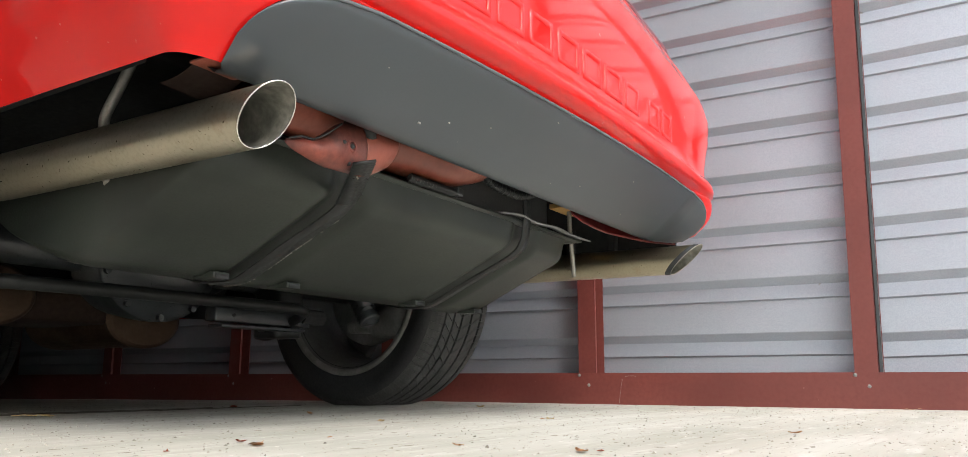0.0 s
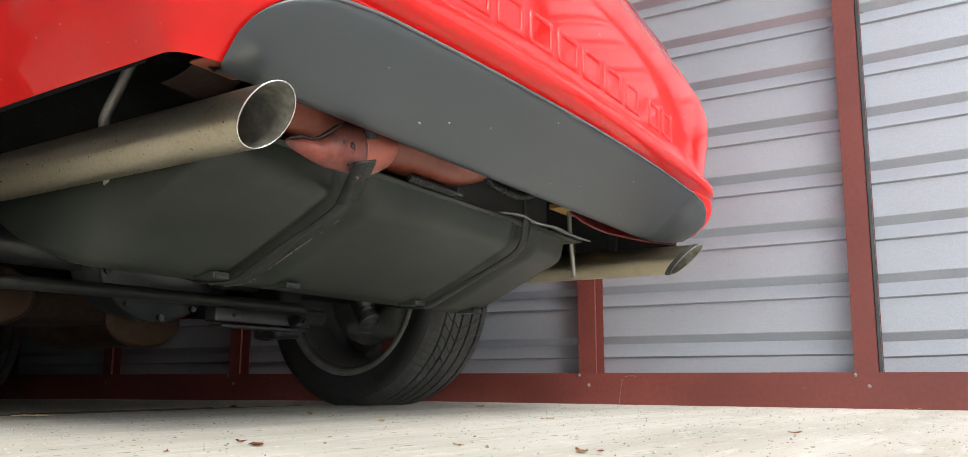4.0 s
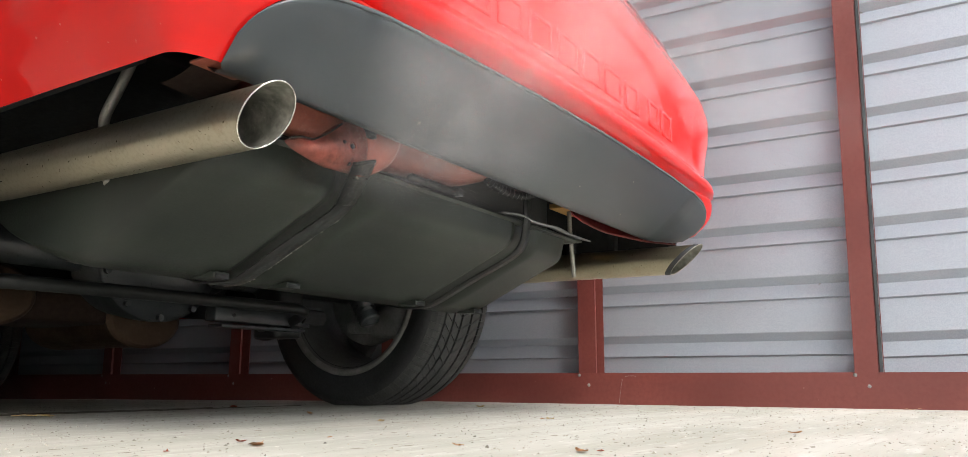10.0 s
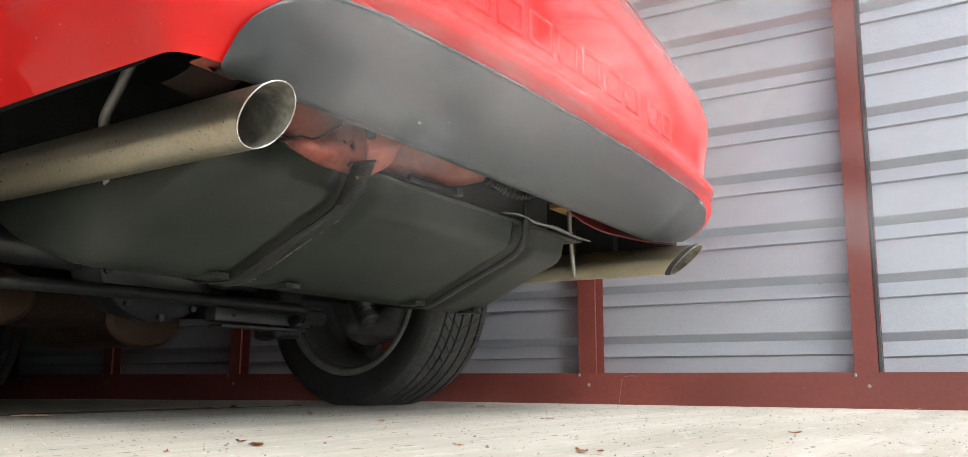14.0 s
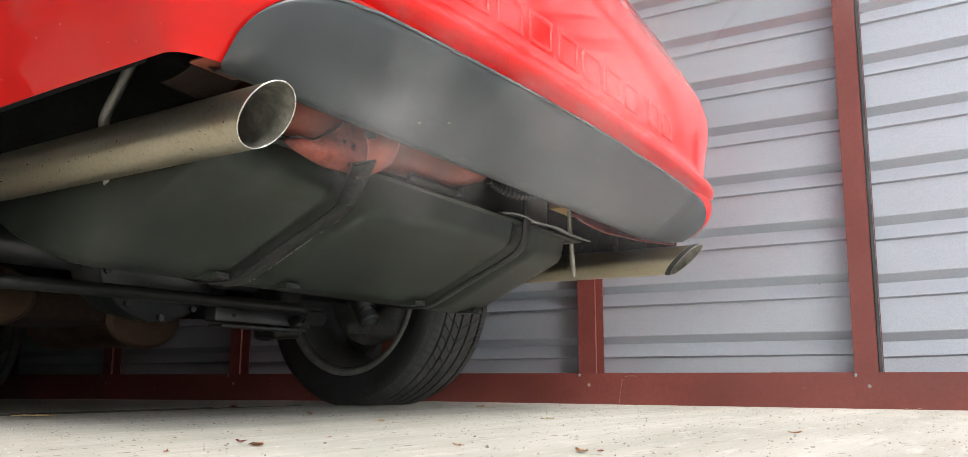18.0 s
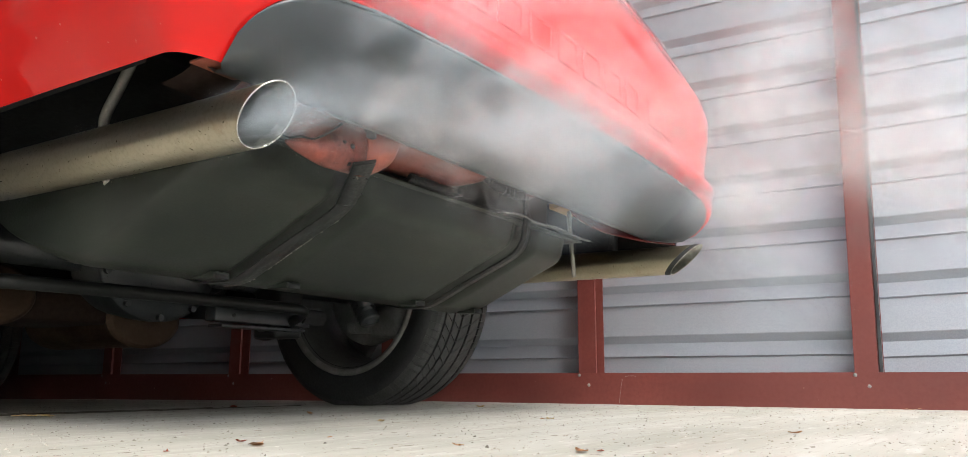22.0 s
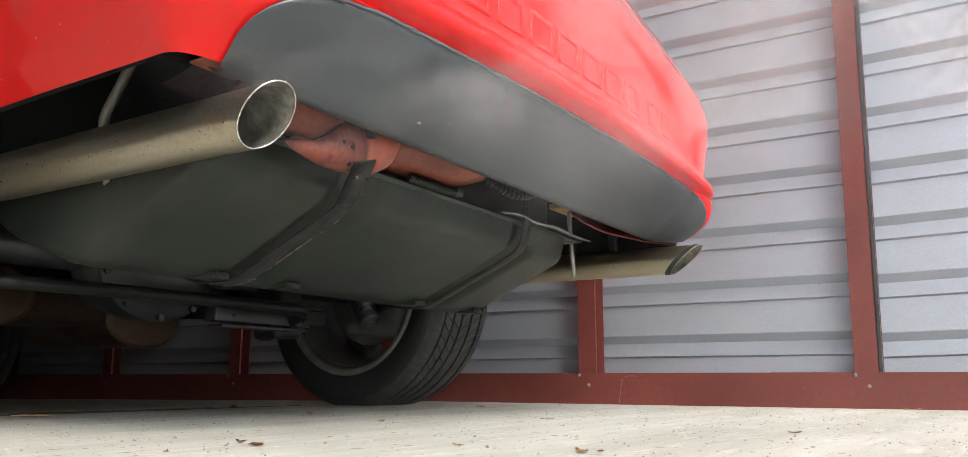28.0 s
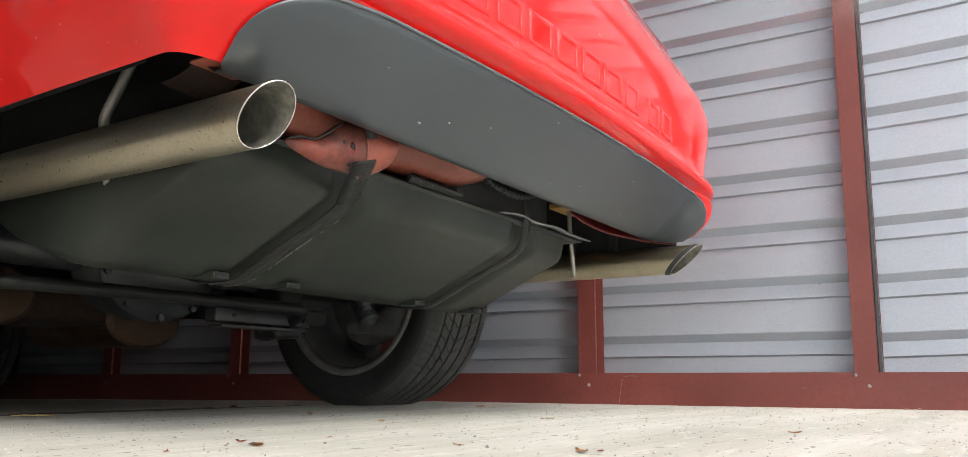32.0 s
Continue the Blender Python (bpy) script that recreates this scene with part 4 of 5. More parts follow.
def build_rear_structure(car):
    # red-brown crossmember above the tank, rounded underneath
    prof = [(0.690, 0.47), (0.692, 0.43), (0.700, 0.405), (0.716, 0.388), (0.74, 0.382), (0.775, 0.392), (0.79, 0.43), (0.79, 0.49)]
    prof = smooth_line([(0, y, z) for y, z in prof], 3)

    def at(u, v):
        i = v * (len(prof) - 1)
        k = min(int(i), len(prof) - 2)
        q = prof[k].lerp(prof[k + 1], i - k)
        x = 0.60 + 0.585 * u
        lift = 0.05 * max(0.0, (x - 1.02) / 0.16) ** 1.4
        return Vector((x, q.y + 0.012 * math.exp(-((x - 0.86) / 0.09) ** 2) * (1 if q.z < 0.44 else 0), q.z + lift * (1 if q.z < 0.45 else 0.3)))
    beam = part("crossmember", sheet_of(at, 60, len(prof) - 1), PRIMER, car, "red-brown primed crossmember with overspray")
    def inner(u, v):
        t = v * math.pi / 2
        return Vector((0.535 + 0.072 * u, 0.692 + 0.11 * (1 - math.cos(t)) + 0.01 * u, 0.400 + 0.075 * (1 - math.sin(t)) * 0 + 0.10 * (1 - v) ** 2 + 0.012 * v))
    # panel carries on the crossmember's near end in its shaded tone
    part("inner_panel", sheet_of(inner, 8, 12), BROWN_SHADED, car, "brown inner panel beside the crossmember, coloured dark for shade")
    # stamped bracket that takes the strap
    def stamp_edges(x):
        top = float(np.interp(x, [0.632, 0.650, 0.667, 0.682, 0.698, 0.720, 0.7405, 0.7535, 0.82], [0.349, 0.354, 0.355, 0.367, 0.382, 0.393, 0.397, 0.406, 0.412]))
        low = float(np.interp(x, [0.632, 0.645, 0.658, 0.685, 0.707, 0.745, 0.765, 0.784, 0.805, 0.82], [0.346, 0.3375, 0.3325, 0.326, 0.3255, 0.327, 0.333, 0.3425, 0.356, 0.369]))
        return low, top

    def stamp_y(x, v):
        body = ease((x - 0.628) / 0.045) * ease((0.832 - x) / 0.03)
        bend = math.sin(math.pi * (0.12 + 0.76 * v)) ** 0.7
        hollow = 0.007 * math.exp(-((x - 0.722) / 0.020) ** 2 - ((v - 0.60) / 0.28) ** 2) + 0.006 * math.exp(-((x - 0.672) / 0.016) ** 2)
        return 0.690 - 0.034 * body * bend + hollow

    def stamp(x, v):
        low, top = stamp_edges(x)
        return Vector((x, stamp_y(x, v), low + (top - low) * v))
    # left plate dark, right flange light: soot plus shading put into the colours
    bk = part("strap_bracket", sheet_of(lambda u, v: stamp(0.632 + 0.111 * u, v), 34, 20), SOOTY_SHADED_RED, car, "stamped red-oxide strap bracket, coloured dark for soot and shade")
    fl = part("bracket_flange", sheet_of(lambda u, v: stamp(0.743 + 0.077 * u, v), 22, 20), PRIMER, bk, "red-oxide flange of the bracket in the lighter, lit tone")
    for ob in (bk, fl):
        thicken(ob, 0.0028, 0)
    def on_stamp(x, z, out):
        low, top = stamp_edges(x)
        return Vector((x, stamp_y(x, (z - low) / (top - low)) - out, z))
    mid = on_stamp(0.7165, 0.3576, 0.0022)
    pts = [mid + Vector((0.0068 * math.cos(a), 0, 0.0068 * math.sin(a))) for a in even(0, 2 * math.pi, 18)]
    part("washer", tube(pts, 0.0014, 6, caps=False), SOOTY_SHADED_RED, bk)
    for bx, bz, r in ((0.7165, 0.3576, 0.0034), (0.699, 0.3585, 0.0024), (0.716, 0.335, 0.0024), (0.733, 0.339, 0.0020), (0.7586, 0.345, 0.0032)):
        bm = bmesh.new()
        bmesh.ops.create_cone(bm, cap_ends=True, segments=14, radius1=r, radius2=r, depth=0.006)
        part("bolt_hole", bm, DARK, bk).matrix_local = Matrix.Translation(on_stamp(bx, bz, 0.0006)) @ pose(0, 0, 0, 88, 0, 0)
    line = smooth_line([(0.628, 0.678, 0.3485), (0.646, 0.676, 0.3545), (0.662, 0.672, 0.3550), (0.676, 0.664, 0.364), (0.695, 0.658, 0.381)], 5)
    part("torn_seam", tube(line, 0.0013, 6), DARK, car, "dark torn edge of sealer")
    # dark bar set in front stands for the shaded slot in the bracket
    part("dark_slot_bar", box(0.7425, 0.7515, 0.650, 0.70, 0.375, 0.410), STRAP, car)
    # purge canister with its corrugated hose
    bm = box(1.10, 1.480, 0.785, 0.96, 0.373, 0.52, 0.018)
    part("charcoal_canister", bm, CANISTER, car, "black plastic vapour canister")
    line = smooth_line([(0.92, 0.728, 0.372), (0.98, 0.725, 0.3705), (1.035, 0.724, 0.3705)], 16)
    part("corrugated_hose", tube(line, [0.0078 if k % 2 else 0.0048 for k in range(len(line))], 12), STRAP, car, "black corrugated hose", smooth=False)
    line = smooth_line([(1.08, 0.73, 0.445), (1.13, 0.72, 0.414), (1.171, 0.72, 0.4064), (1.237, 0.72, 0.4061), (1.296, 0.722, 0.424), (1.34, 0.735, 0.46)], 9)
    part("corrugated_hose", tube(line, [0.0090 if k % 2 else 0.0062 for k in range(len(line))], 12), STRAP, car, "black corrugated hose", smooth=False)
    part("hose_clip", box(1.035, 1.052, 0.717, 0.731, 0.3665, 0.380, 0.003), BLACK, car)
    # second strap hanger, ochre tag and red sill behind the far end of the valance
    part("tag", box(1.555, 1.66, 0.785, 0.825, 0.452, 0.464, 0.002), OCHRE, car, "small ochre wax-stained tag")
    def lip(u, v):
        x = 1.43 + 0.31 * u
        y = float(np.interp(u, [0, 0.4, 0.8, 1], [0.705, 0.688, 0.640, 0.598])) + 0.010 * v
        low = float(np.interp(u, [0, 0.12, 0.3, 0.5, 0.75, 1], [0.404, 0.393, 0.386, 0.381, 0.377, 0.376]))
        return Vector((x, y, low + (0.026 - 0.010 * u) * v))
    thicken(part("inner_lip", sheet_of(lip, 24, 6), LIP_RED_SHADED, car, "red painted inner lip of the bumper, coloured dark for shade"), 0.003, 0)
    # dark boot side sheet behind the far pipe, with ribs, lengthened to close a bright gap
    side = part("boot_side", sheet_of(lambda u, v: Vector((1.755 - 0.03 * u + 0.008 * math.sin(9 * u), 0.60 + 0.70 * u, 0.366 + 0.14 * v)), 20, 4), DARK, car, "dark ribbed boot side sheet behind the far pipe")
    for k in range(3):
        part("rib", box(1.720, 1.745, 0.74 + 0.11 * k, 0.757 + 0.11 * k, 0.369, 0.50, 0.003), DARK, side)
    # dark box added to fill the bumper's hollow, where red showed
    part("dark_filler", box(0.62, 1.62, 0.60, 0.665, 0.47, 0.58, 0.01), DARK, car, "dark box added inside the bumper")
    bm = box(0.478, 0.535, 0.638, 0.668, 0.386, 0.389, 0.001)
    part("corner_tab", bm, PRIMER, car, "red-brown folded corner tab")


def build_car():
    car = thing("car", "red two-door coupe with grey valance and twin steel tail pipes", "car")
    build_tail(car)
    build_shell(car)
    build_tank(car)
    build_exhaust(car)
    build_axle(car)
    wheel = build_wheel(car)
    for x, y, turn in ((CX - 0.710, AXLE_Y, 180), (CX + 0.71, AXLE_Y + 2.573, 0), (CX - 0.71, AXLE_Y + 2.573, 180)):
        w = copy_thing(wheel, pose(x, y, AXLE_Z + floor_height(y), 0, 0, turn))
    build_rear_structure(car)
    return car


# ---- litter on the floor ----
def leaf_bit(rng, size):
    """A curled scrap of dry leaf with a ragged outline and some thickness."""
    bm = bmesh.new()
    n = 11
    rim = [(1 + rng.uniform(-0.35, 0.25)) for _ in range(n)]
    curl, lean = rng.uniform(0.05, 0.22), rng.uniform(-0.3, 0.3)
    def lift(x, y):
        return size * (1.7 * curl * (y / size) ** 2 + 0.2 * (x / size) ** 2 + lean * 0.2 * x / size) + 0.0012
    mid = bm.verts.new((0, 0, lift(0, 0)))
    ring = []
    for k in range(n):
        a = 2 * math.pi * k / n
        x, y = size * 1.2 * rim[k] * math.cos(a), size * 0.55 * rim[k] * math.sin(a)
        ring.append(bm.verts.new((x, y, lift(x, y))))
    for k in range(n):
        bm.faces.new((mid, ring[k], ring[(k + 1) % n]))
    bmesh.ops.solidify(bm, geom=bm.faces[:], thickness=0.0007)
    return bm


def build_joint():
    """A dirt-filled crack that runs across the slab under the car."""
    rng = random.Random(6)
    bm = bmesh.new()
    for shift, wide, x0, x1 in ((0.0, 0.012, 0.55, 1.62), (0.045, 0.006, 0.70, 1.35), (-0.03, 0.007, 0.62, 1.20)):
        line = even(0, 1, 60)
        rows = []
        for u in line:
            x = x0 + (x1 - x0) * u
            y = 1.62 + shift + 0.03 * (x - 1.0) + 0.006 * math.sin(9 * x + 40 * shift)
            w = wide * rng.uniform(0.35, 1.0) * min(1, 8 * u, 6 * (1 - u)) + 0.0008
            rows.append([bm.verts.new((x, y + d * w, floor_height(y) + 0.0006 + h)) for d, h in ((-1, 0), (0, 0.0012), (1, 0))])
        for r0, r1 in zip(rows, rows[1:]):
            for j in (0, 1):
                bm.faces.new((r0[j], r1[j], r1[j + 1], r0[j + 1]))
    dirt = mottled("damp_dirt", (0.05, 0.043, 0.033), (0.12, 0.105, 0.08), 30, 260, (0.7, 0.9), 0.0, 0.4, 0.001)
    tagged(part("floor_joint", bm, dirt, None), "dark dirt-filled joint in the concrete floor", "floor joint", "", "structure")


def build_litter():
    rng = random.Random(11)
    brown = mottled("dry_brown_leaf", (0.34, 0.17, 0.075), (0.58, 0.33, 0.17), 60, 300, (0.6, 0.85), 0.0, 0.3, 0.0006)
    russet = mottled("dry_russet_leaf", (0.34, 0.08, 0.045), (0.52, 0.16, 0.09), 60, 300, (0.6, 0.85), 0.0, 0.3, 0.0006)
    straw = mottled("dry_straw", (0.36, 0.25, 0.10), (0.55, 0.42, 0.2), 60, 300, (0.6, 0.85), 0.0, 0.3, 0.0006)
    for x, y, size, kind, turn, word in LEAVES:
        ob = part("leaf_scrap", leaf_bit(rng, size * 1.15), (brown, russet, straw)[kind], None)
        ob.matrix_world = pose(x, y, floor_height(y), 0, 0, turn)
        tagged(ob, "curled dry %s leaf scrap on the concrete floor" % word, "leaf", "leaf scraps")
    for k, (x, y, turn) in enumerate(((0.816, 1.50, 120), (0.80, 1.52, 150), (0.835, 1.51, 100))):
        ob = part("straw", tube([(-0.02, 0, 0.002), (0, 0.002, 0.004), (0.022, 0, 0.0025)], 0.0009, 6), straw, None)
        ob.matrix_world = pose(x, y, 0, 0, 0, turn)
        tagged(ob, "thin dry straw stalk lying on the floor", "straw", "straws")
    # grit: too much to count
    bm = bmesh.new()
    for k in range(13000):
        x, y = rng.uniform(0.25, 2.34), rng.uniform(-0.55, 2.6)
        r = 0.0006 + 0.0022 * rng.random() ** 5
        z = floor_height(y)
        v = [bm.verts.new((x + r * rng.uniform(0.6, 1.6) * c, y + r * rng.uniform(0.6, 1.6) * d, z + r * e)) for c, d, e in ((1, 0, -0.2), (-0.5, 0.9, -0.2), (-0.5, -0.9, -0.2), (0.1, 0.1, 0.8))]
        for t in ((0, 1, 3), (1, 2, 3), (2, 0, 3)):
            bm.faces.new([v[i] for i in t])
    grit = part("grit", bm, mottled("grit_grey", (0.04, 0.032, 0.024), (0.58, 0.54, 0.46), 15, 300), None, smooth=False)
    tagged(grit, "loose grit and crumbs scattered on the concrete", "grit", "", "stuff")


LEAVES = [
    (0.585, 0.655, 0.0105, 0, 60, "brown"), (0.607, 0.705, 0.0075, 1, 75, "russet"), (0.600, 0.668, 0.006, 0, 40, "brown"), (1.387, 1.649, 0.015, 1, 60, "russet"),
    (1.042, 0.872, 0.0085, 2, 55, "pale straw-coloured"), (1.293, 0.690, 0.0105, 2, 62, "pale straw-coloured"), (1.283, 0.70, 0.007, 0, 30, "brown"), (0.710, 0.674, 0.0055, 0, 20, "brown"),
    (0.699, 0.480, 0.006, 0, 80, "brown"), (0.710, 0.345, 0.009, 0, 50, "brown"), (0.722, 0.33, 0.006, 1, 20, "russet"), (2.287, 0.195, 0.014, 2, 90, "pale straw-coloured"),
    (1.203, 1.195, 0.010, 0, 60, "brown"), (1.797, 1.166, 0.012, 2, 60, "pale straw-coloured"), (1.122, 0.235, 0.008, 0, 58, "brown"), (0.483, 0.664, 0.005, 1, 40, "russet"),
]


# ---- exhaust smoke: thin curled veils that drift ----
def smoke_material(name, density, tint, scale, low, high):
    m = bpy.data.materials.new(name)
    m.use_nodes = True
    nt = m.node_tree
    nt.nodes.clear()
    out = nt.nodes.new("ShaderNodeOutputMaterial")
    clear = nt.nodes.new("ShaderNodeBsdfTransparent")
    dif = nt.nodes.new("ShaderNodeBsdfDiffuse")
    tra = nt.nodes.new("ShaderNodeBsdfTranslucent")
    for b in (dif, tra):
        b.inputs[0].default_value = (*tint, 1)
    body, blend = nt.nodes.new("ShaderNodeMixShader"), nt.nodes.new("ShaderNodeMixShader")
    body.inputs[0].default_value = 0.5
    nt.links.new(dif.outputs[0], body.inputs[1])
    nt.links.new(tra.outputs[0], body.inputs[2])
    uv = nt.nodes.new("ShaderNodeUVMap")
    uv.uv_map = "veil"
    away = nt.nodes.new("ShaderNodeVectorMath")
    away.operation = "LENGTH"
    nt.links.new(uv.outputs[0], away.inputs[0])
    co, info = nt.nodes.new("ShaderNodeTexCoord"), nt.nodes.new("ShaderNodeObjectInfo")
    far = nt.nodes.new("ShaderNodeMath")
    far.operation, far.inputs[1].default_value = "MULTIPLY", 37.0
    nt.links.new(info.outputs["Random"], far.inputs[0])

    def billow(size, detail, distort):
        nz = nt.nodes.new("ShaderNodeTexNoise")
        nz.noise_dimensions = "4D"
        for key, v in (("Scale", size), ("Detail", detail), ("Roughness", 0.56), ("Distortion", distort)):
            nz.inputs[key].default_value = v
        nt.links.new(far.outputs[0], nz.inputs["W"])
        nt.links.new(co.outputs["Object"], nz.inputs["Vector"])
        return nz.outputs["Fac"]
    # a ragged rim, and denser and thinner billows inside it
    rim = nt.nodes.new("ShaderNodeMath")
    rim.operation = "ADD"
    nt.links.new(away.outputs["Value"], rim.inputs[0])
    nt.links.new(value(nt, billow(scale * 0.6, 3.0, 0.2), 0.32, -0.32, 0.25, 0.75), rim.inputs[1])
    inner = value(nt, rim.outputs[0], 1.0, 0.0, 0.0, 0.95)
    edge = value(nt, away.outputs["Value"], 1.0, 0.0, 0.55, 1.0)
    curl = value(nt, billow(scale, 7.0, 0.5), 0.0, density, low, high)
    for extra in (inner, edge):
        extra.node.interpolation_type = "SMOOTHERSTEP"
        mul = nt.nodes.new("ShaderNodeMath")
        mul.operation = "MULTIPLY"
        nt.links.new(curl, mul.inputs[0])
        nt.links.new(extra, mul.inputs[1])
        curl = mul.outputs[0]
    nt.links.new(curl, blend.inputs[0])
    nt.links.new(clear.outputs[0], blend.inputs[1])
    nt.links.new(body.outputs[0], blend.inputs[2])
    nt.links.new(blend.outputs[0], out.inputs[0])
    return m


def veil_mesh(rng, mat, sheets=4, n=8):
    """A puff of unit radius: curled veils set roughly face-on to the camera's view, one behind the other."""
    bm = bmesh.new()
    layer = bm.loops.layers.uv.new("veil")
    for q in range(sheets):
        turn = Euler((rng.uniform(0, 6.28), rng.gauss(0, 0.32), rng.gauss(0, 0.36))).to_matrix()
        shift = Vector(((q + 0.5) / sheets * 1.2 - 0.6, rng.uniform(-0.25, 0.25), rng.uniform(-0.25, 0.25)))
        ph = [rng.uniform(0, 6.28) for _ in range(4)]
        bend = rng.uniform(-0.2, 0.2)
        grid = []
        for i in range(n + 1):
            row = []
            for j in range(n + 1):
                u, v = 2 * i / n - 1, 2 * j / n - 1
                w = bend * (u * u - 0.3) + 0.10 * math.sin(2.6 * u + ph[0]) * math.cos(2.2 * v + ph[1]) + 0.04 * math.sin(4 * v + ph[2])
                row.append((bm.verts.new(turn @ Vector((w, u, v)) * 0.95 + shift), (u, v)))
            grid.append(row)
        for i in range(n):
            for j in range(n):
                c = (grid[i][j], grid[i + 1][j], grid[i + 1][j + 1], grid[i][j + 1])
                fc = bm.faces.new([p for p, _ in c])
                for lp, (_, uv) in zip(fc.loops, c):
                    lp[layer].uv = uv
                fc.smooth = True
    me = bpy.data.meshes.new("veil")
    bm.to_mesh(me)
    bm.free()
    me.materials.append(mat)
    return me


# from, to, puffs a second, kind (0 thin cloud, 1 thick cloud, 2 streak out of the pipe, 3 thick streak), speed
PUFFING = [(5.6, 6.2, 4, 0, 0.5), (6.2, 7.0, 10, 0, 0.5), (7.0, 16.0, 7.5, 0, 0.4), (16.0, 20.8, 7.5, 0, 0.4),
           (20.6, 21.35, 28, 1, 1.2), (21.35, 21.5, 26, 1, 1.2), (21.5, 22.3, 46, 1, 1.15), (22.3, 23.3, 24, 1, 0.85), (23.3, 24.7, 34, 1, 0.9), (24.7, 25.4, 28, 1, 0.7),
           (25.0, 27.4, 13, 0, 0.5), (27.4, 30.4, 10, 0, 0.4), (6.2, 20.7, 2.5, 2, 0.7),
           (20.85, 21.35, 26, 3, 1.2), (21.6, 22.3, 44, 3, 1.3), (22.4, 23.0, 18, 3, 1.0), (23.2, 24.6, 38, 3, 1.1), (24.6, 25.1, 22, 3, 0.9), (25.1, 30.6, 3.5, 2, 0.7)]
TIP = Vector((0.531, 0.608, 0.335))


def build_smoke():
    rng = random.Random(23)
    smoke = thing("exhaust_smoke", "drifting pale grey exhaust smoke from a tail pipe", "smoke", "stuff")
    # cloud tints lean pink: red light off the car put into the colour
    mats = [smoke_material(*row) for row in (("thin_smoke", 0.092, (0.66, 0.635, 0.645), 1.8, 0.28, 0.76), ("thick_smoke", 0.19, (0.70, 0.67, 0.675), 2.0, 0.37, 0.71),
                                             ("thin_streak", 0.07, (0.58, 0.63, 0.67), 1.6, 0.25, 0.75), ("thick_streak", 0.24, (0.60, 0.67, 0.73), 1.0, 0.16, 0.80))]
    shapes = [[veil_mesh(rng, mat, (5, 4, 3, 3)[k]) for _ in range(6)] for k, mat in enumerate(mats)]
    plan = []
    for t0, t1, rate, sort, speed in PUFFING:
        for k in range(int((t1 - t0) * rate)):
            te = t0 + (k + rng.random()) / rate
            ob = new("wisp", shapes[sort][rng.randrange(6)])
            ob.parent = smoke
            if sort < 2:
                r = rng.uniform(0.12, 0.21) if sort == 0 else rng.uniform(0.08, 0.155)
                ob.scale = (r * rng.uniform(0.8, 1.2), r * rng.uniform(0.8, 1.1), r * rng.uniform(0.55, 0.9))
            else:
                r = rng.uniform(0.036, 0.046)
                ob.scale = (r, rng.uniform(0.10, 0.15), r)
            plan.append((ob, drift(rng, te, sort, speed)))
    return plan


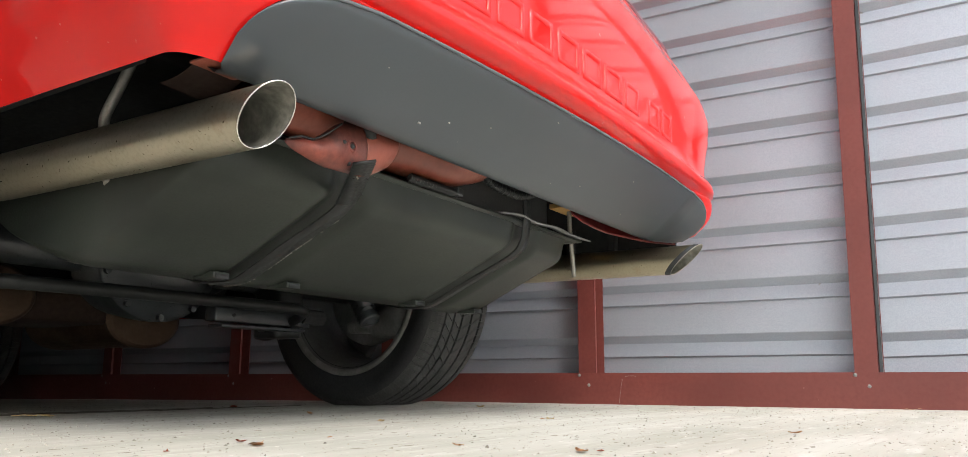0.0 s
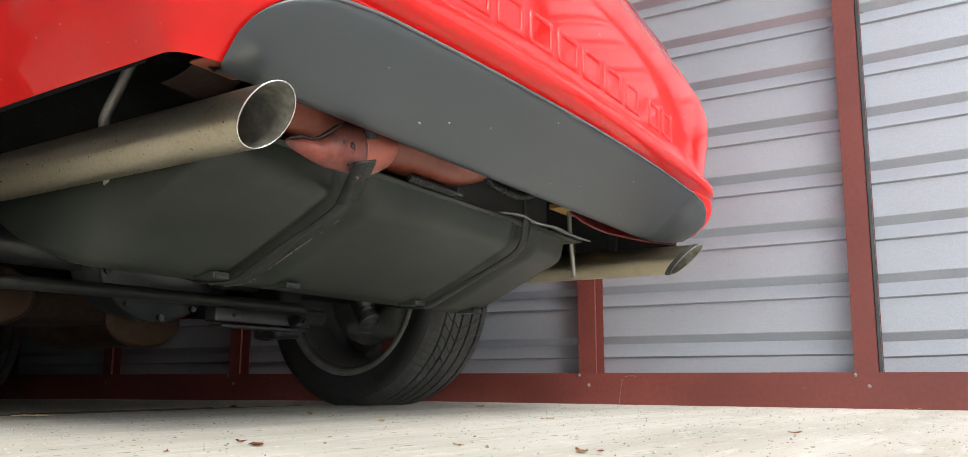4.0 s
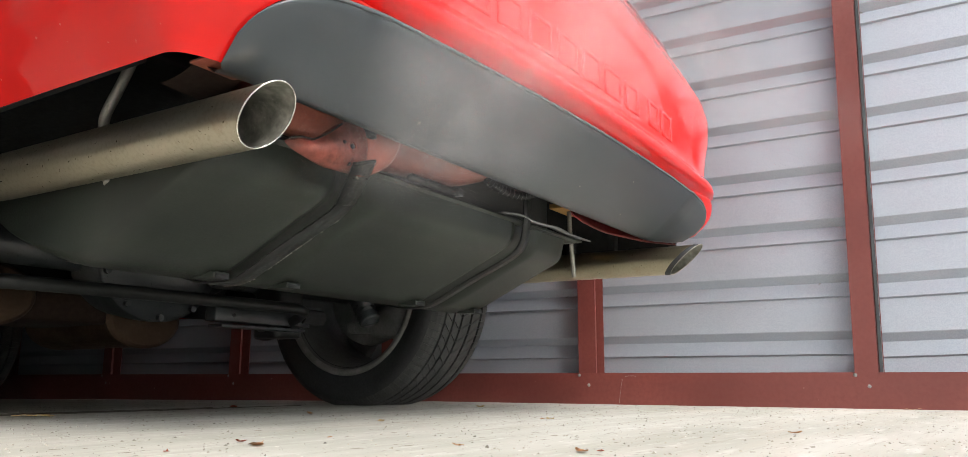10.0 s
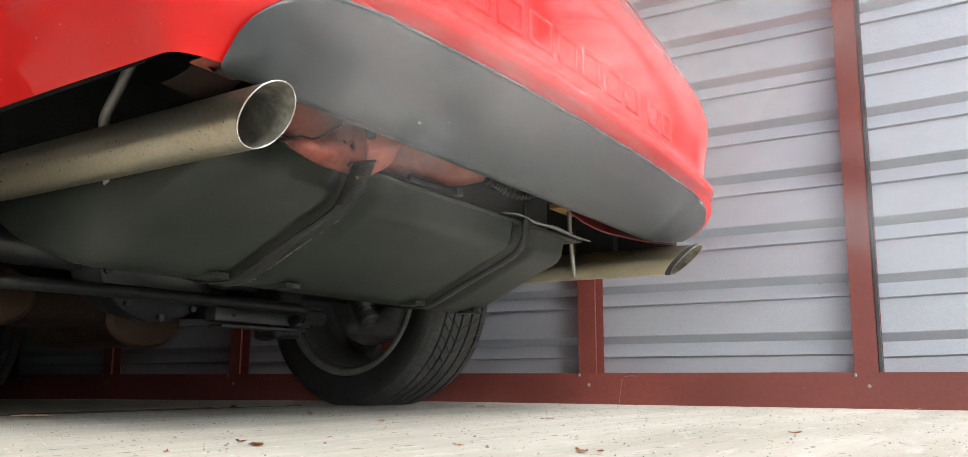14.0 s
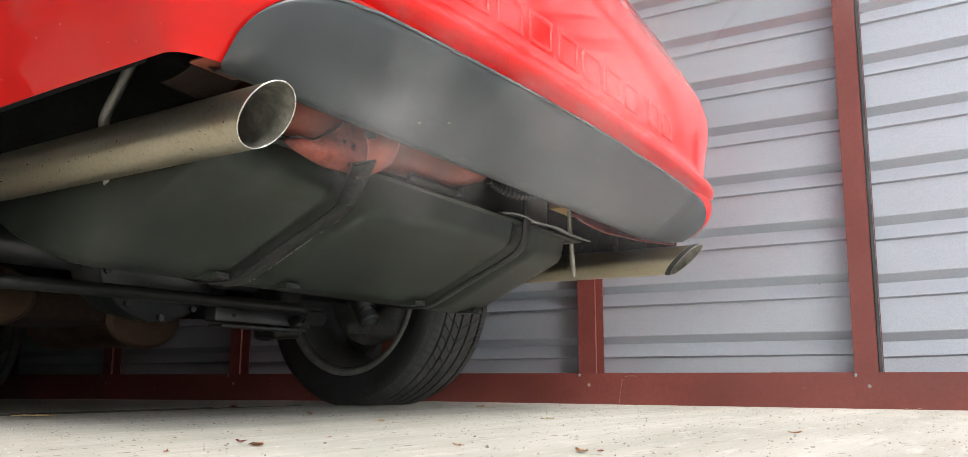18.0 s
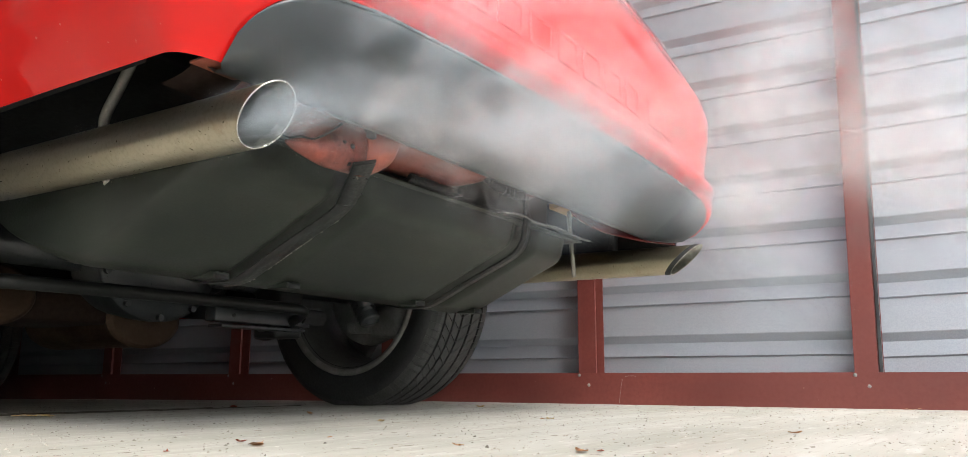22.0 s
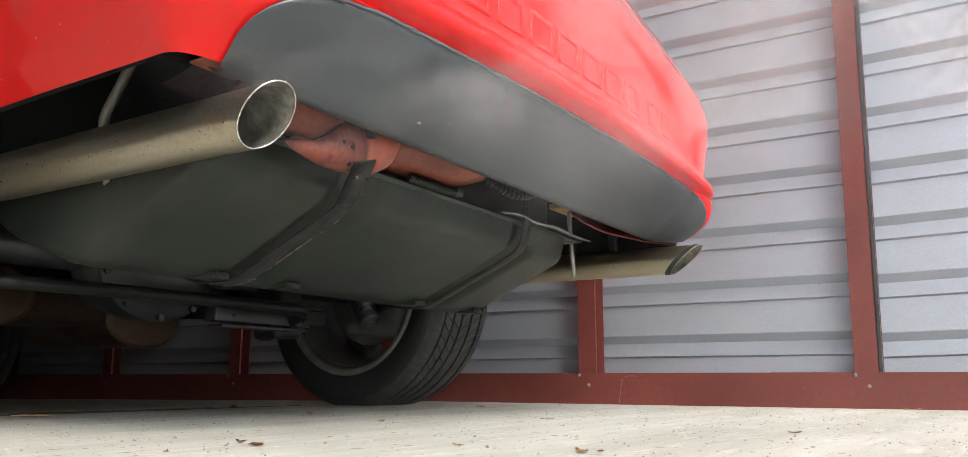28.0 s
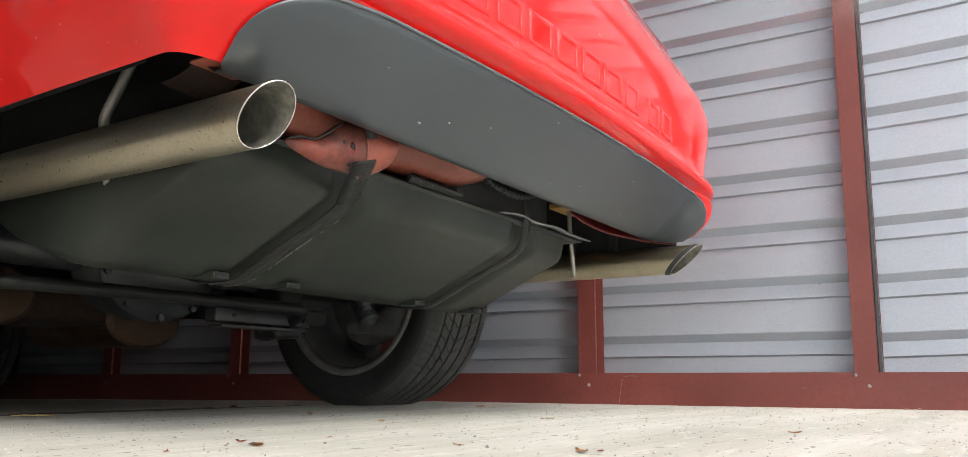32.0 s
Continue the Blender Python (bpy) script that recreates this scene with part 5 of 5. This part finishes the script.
def drift(rng, te, sort, speed):
    """Clouds wait inside the bumper, hidden from the camera, and pass out through its skin; streaks come down the pipe.
    Both drift up and away through the shed's mouth.
    """
    cloud = sort < 2
    v = speed * rng.uniform(0.75, 1.25)
    wob = rng.uniform(0, 6.28)
    if cloud:
        side = rng.uniform(-0.05, 0.36) if sort == 0 else rng.uniform(-0.05, 0.62)
        rise = rng.uniform(-0.05, 0.13) if sort == 0 else rng.uniform(-0.13, 0.09)
        origin = Vector((rng.uniform(0.56 if sort == 0 else 0.60, 0.78), 0.60, rng.uniform(0.345, 0.425) - (0.008 if sort else 0.0)))
        reach = 0.26
        ang, spin = [rng.uniform(-80, 80), rng.uniform(-15, 15), rng.uniform(-18, 18)], [rng.uniform(-30, 30), rng.uniform(-12, 12), rng.uniform(-12, 12)]
        home = Vector((origin.x + 0.12, 0.78, 0.66))
        seq = [(0.0, home), (te - 0.7, home), (te - 0.25, Vector((origin.x, 0.70, origin.z + 0.13)))]
    else:
        side, rise = rng.gauss(0.12, 0.15), rng.gauss(0.05, 0.13)
        origin, reach = TIP.copy(), 0.30
        ang, spin = [0, 0, 0], [rng.uniform(-60, 60), rng.uniform(-20, 20), rng.uniform(-25, 25)]
        home = Vector((0.80 + rng.uniform(-0.15, 0.5), 1.0 + rng.uniform(-0.1, 0.15), 0.78))
        seq = [(0.0, home), (te - 0.75, home), (te - 0.45, Vector((0.535, 1.42, 0.44))), (te - 0.3, Vector((0.531, 1.15, 0.345))), (te - 0.10, Vector((0.531, 0.75, 0.337)))]

    def at(tau):
        go = reach * (1 - math.exp(-v * tau / reach)) + 0.22 * v * tau
        sp = 1 - math.exp(-2.5 * tau)
        return origin + Vector((side * (0.8 * tau + 0.5 * sp) + 0.015 * math.sin(wob + 4 * tau) * sp, -go,
                                rise * (1.0 * tau + 0.5 * sp) + 0.06 * tau * tau + 0.012 * math.sin(wob * 2 + 5 * tau) * sp))
    for tau in (0.0, 0.12, 0.3, 0.55, 0.9, 1.4, 2.2, 3.4):
        seq.append((te + tau, at(tau)))
    last = seq[-1][1]
    gone = Vector((last.x + rng.uniform(-1.0, 0.5), min(last.y, -0.6) - rng.uniform(0.8, 4.0), max(last.z, 1.0) + rng.uniform(0.8, 3.5)))
    seq.append((te + 8.0, gone))
    seq.append((te + 30.0, gone + Vector((rng.uniform(-2, 2), -rng.uniform(2, 6), rng.uniform(2, 6)))))
    rows = []
    for t, p in seq:
        turn = max(0.0, min(t - te, 3.0))
        if not cloud:
            turn = 1 - math.exp(-1.6 * turn)
        rows.append((t, pose(*p, *[a0 + s * turn for a0, s in zip(ang, spin)])))
    return rows


def motions():
    for ob, rows in SMOKE:
        keep = [r for r in rows if r[0] < SECONDS]
        later = [r for r in rows if r[0] >= SECONDS]
        if later:                                    # cut the last leg at the end of the clip
            (t0, m0), (t1, m1) = keep[-1], later[0]
            f = (SECONDS - t0) / (t1 - t0)
            keep.append((SECONDS, m0.lerp(m1, f)))
        size = ob.scale.copy()
        walk(ob, keep)
        ob.scale = size


build_floor()
build_shed()
build_car()
build_joint()
build_litter()
SMOKE = build_smoke()
motions()
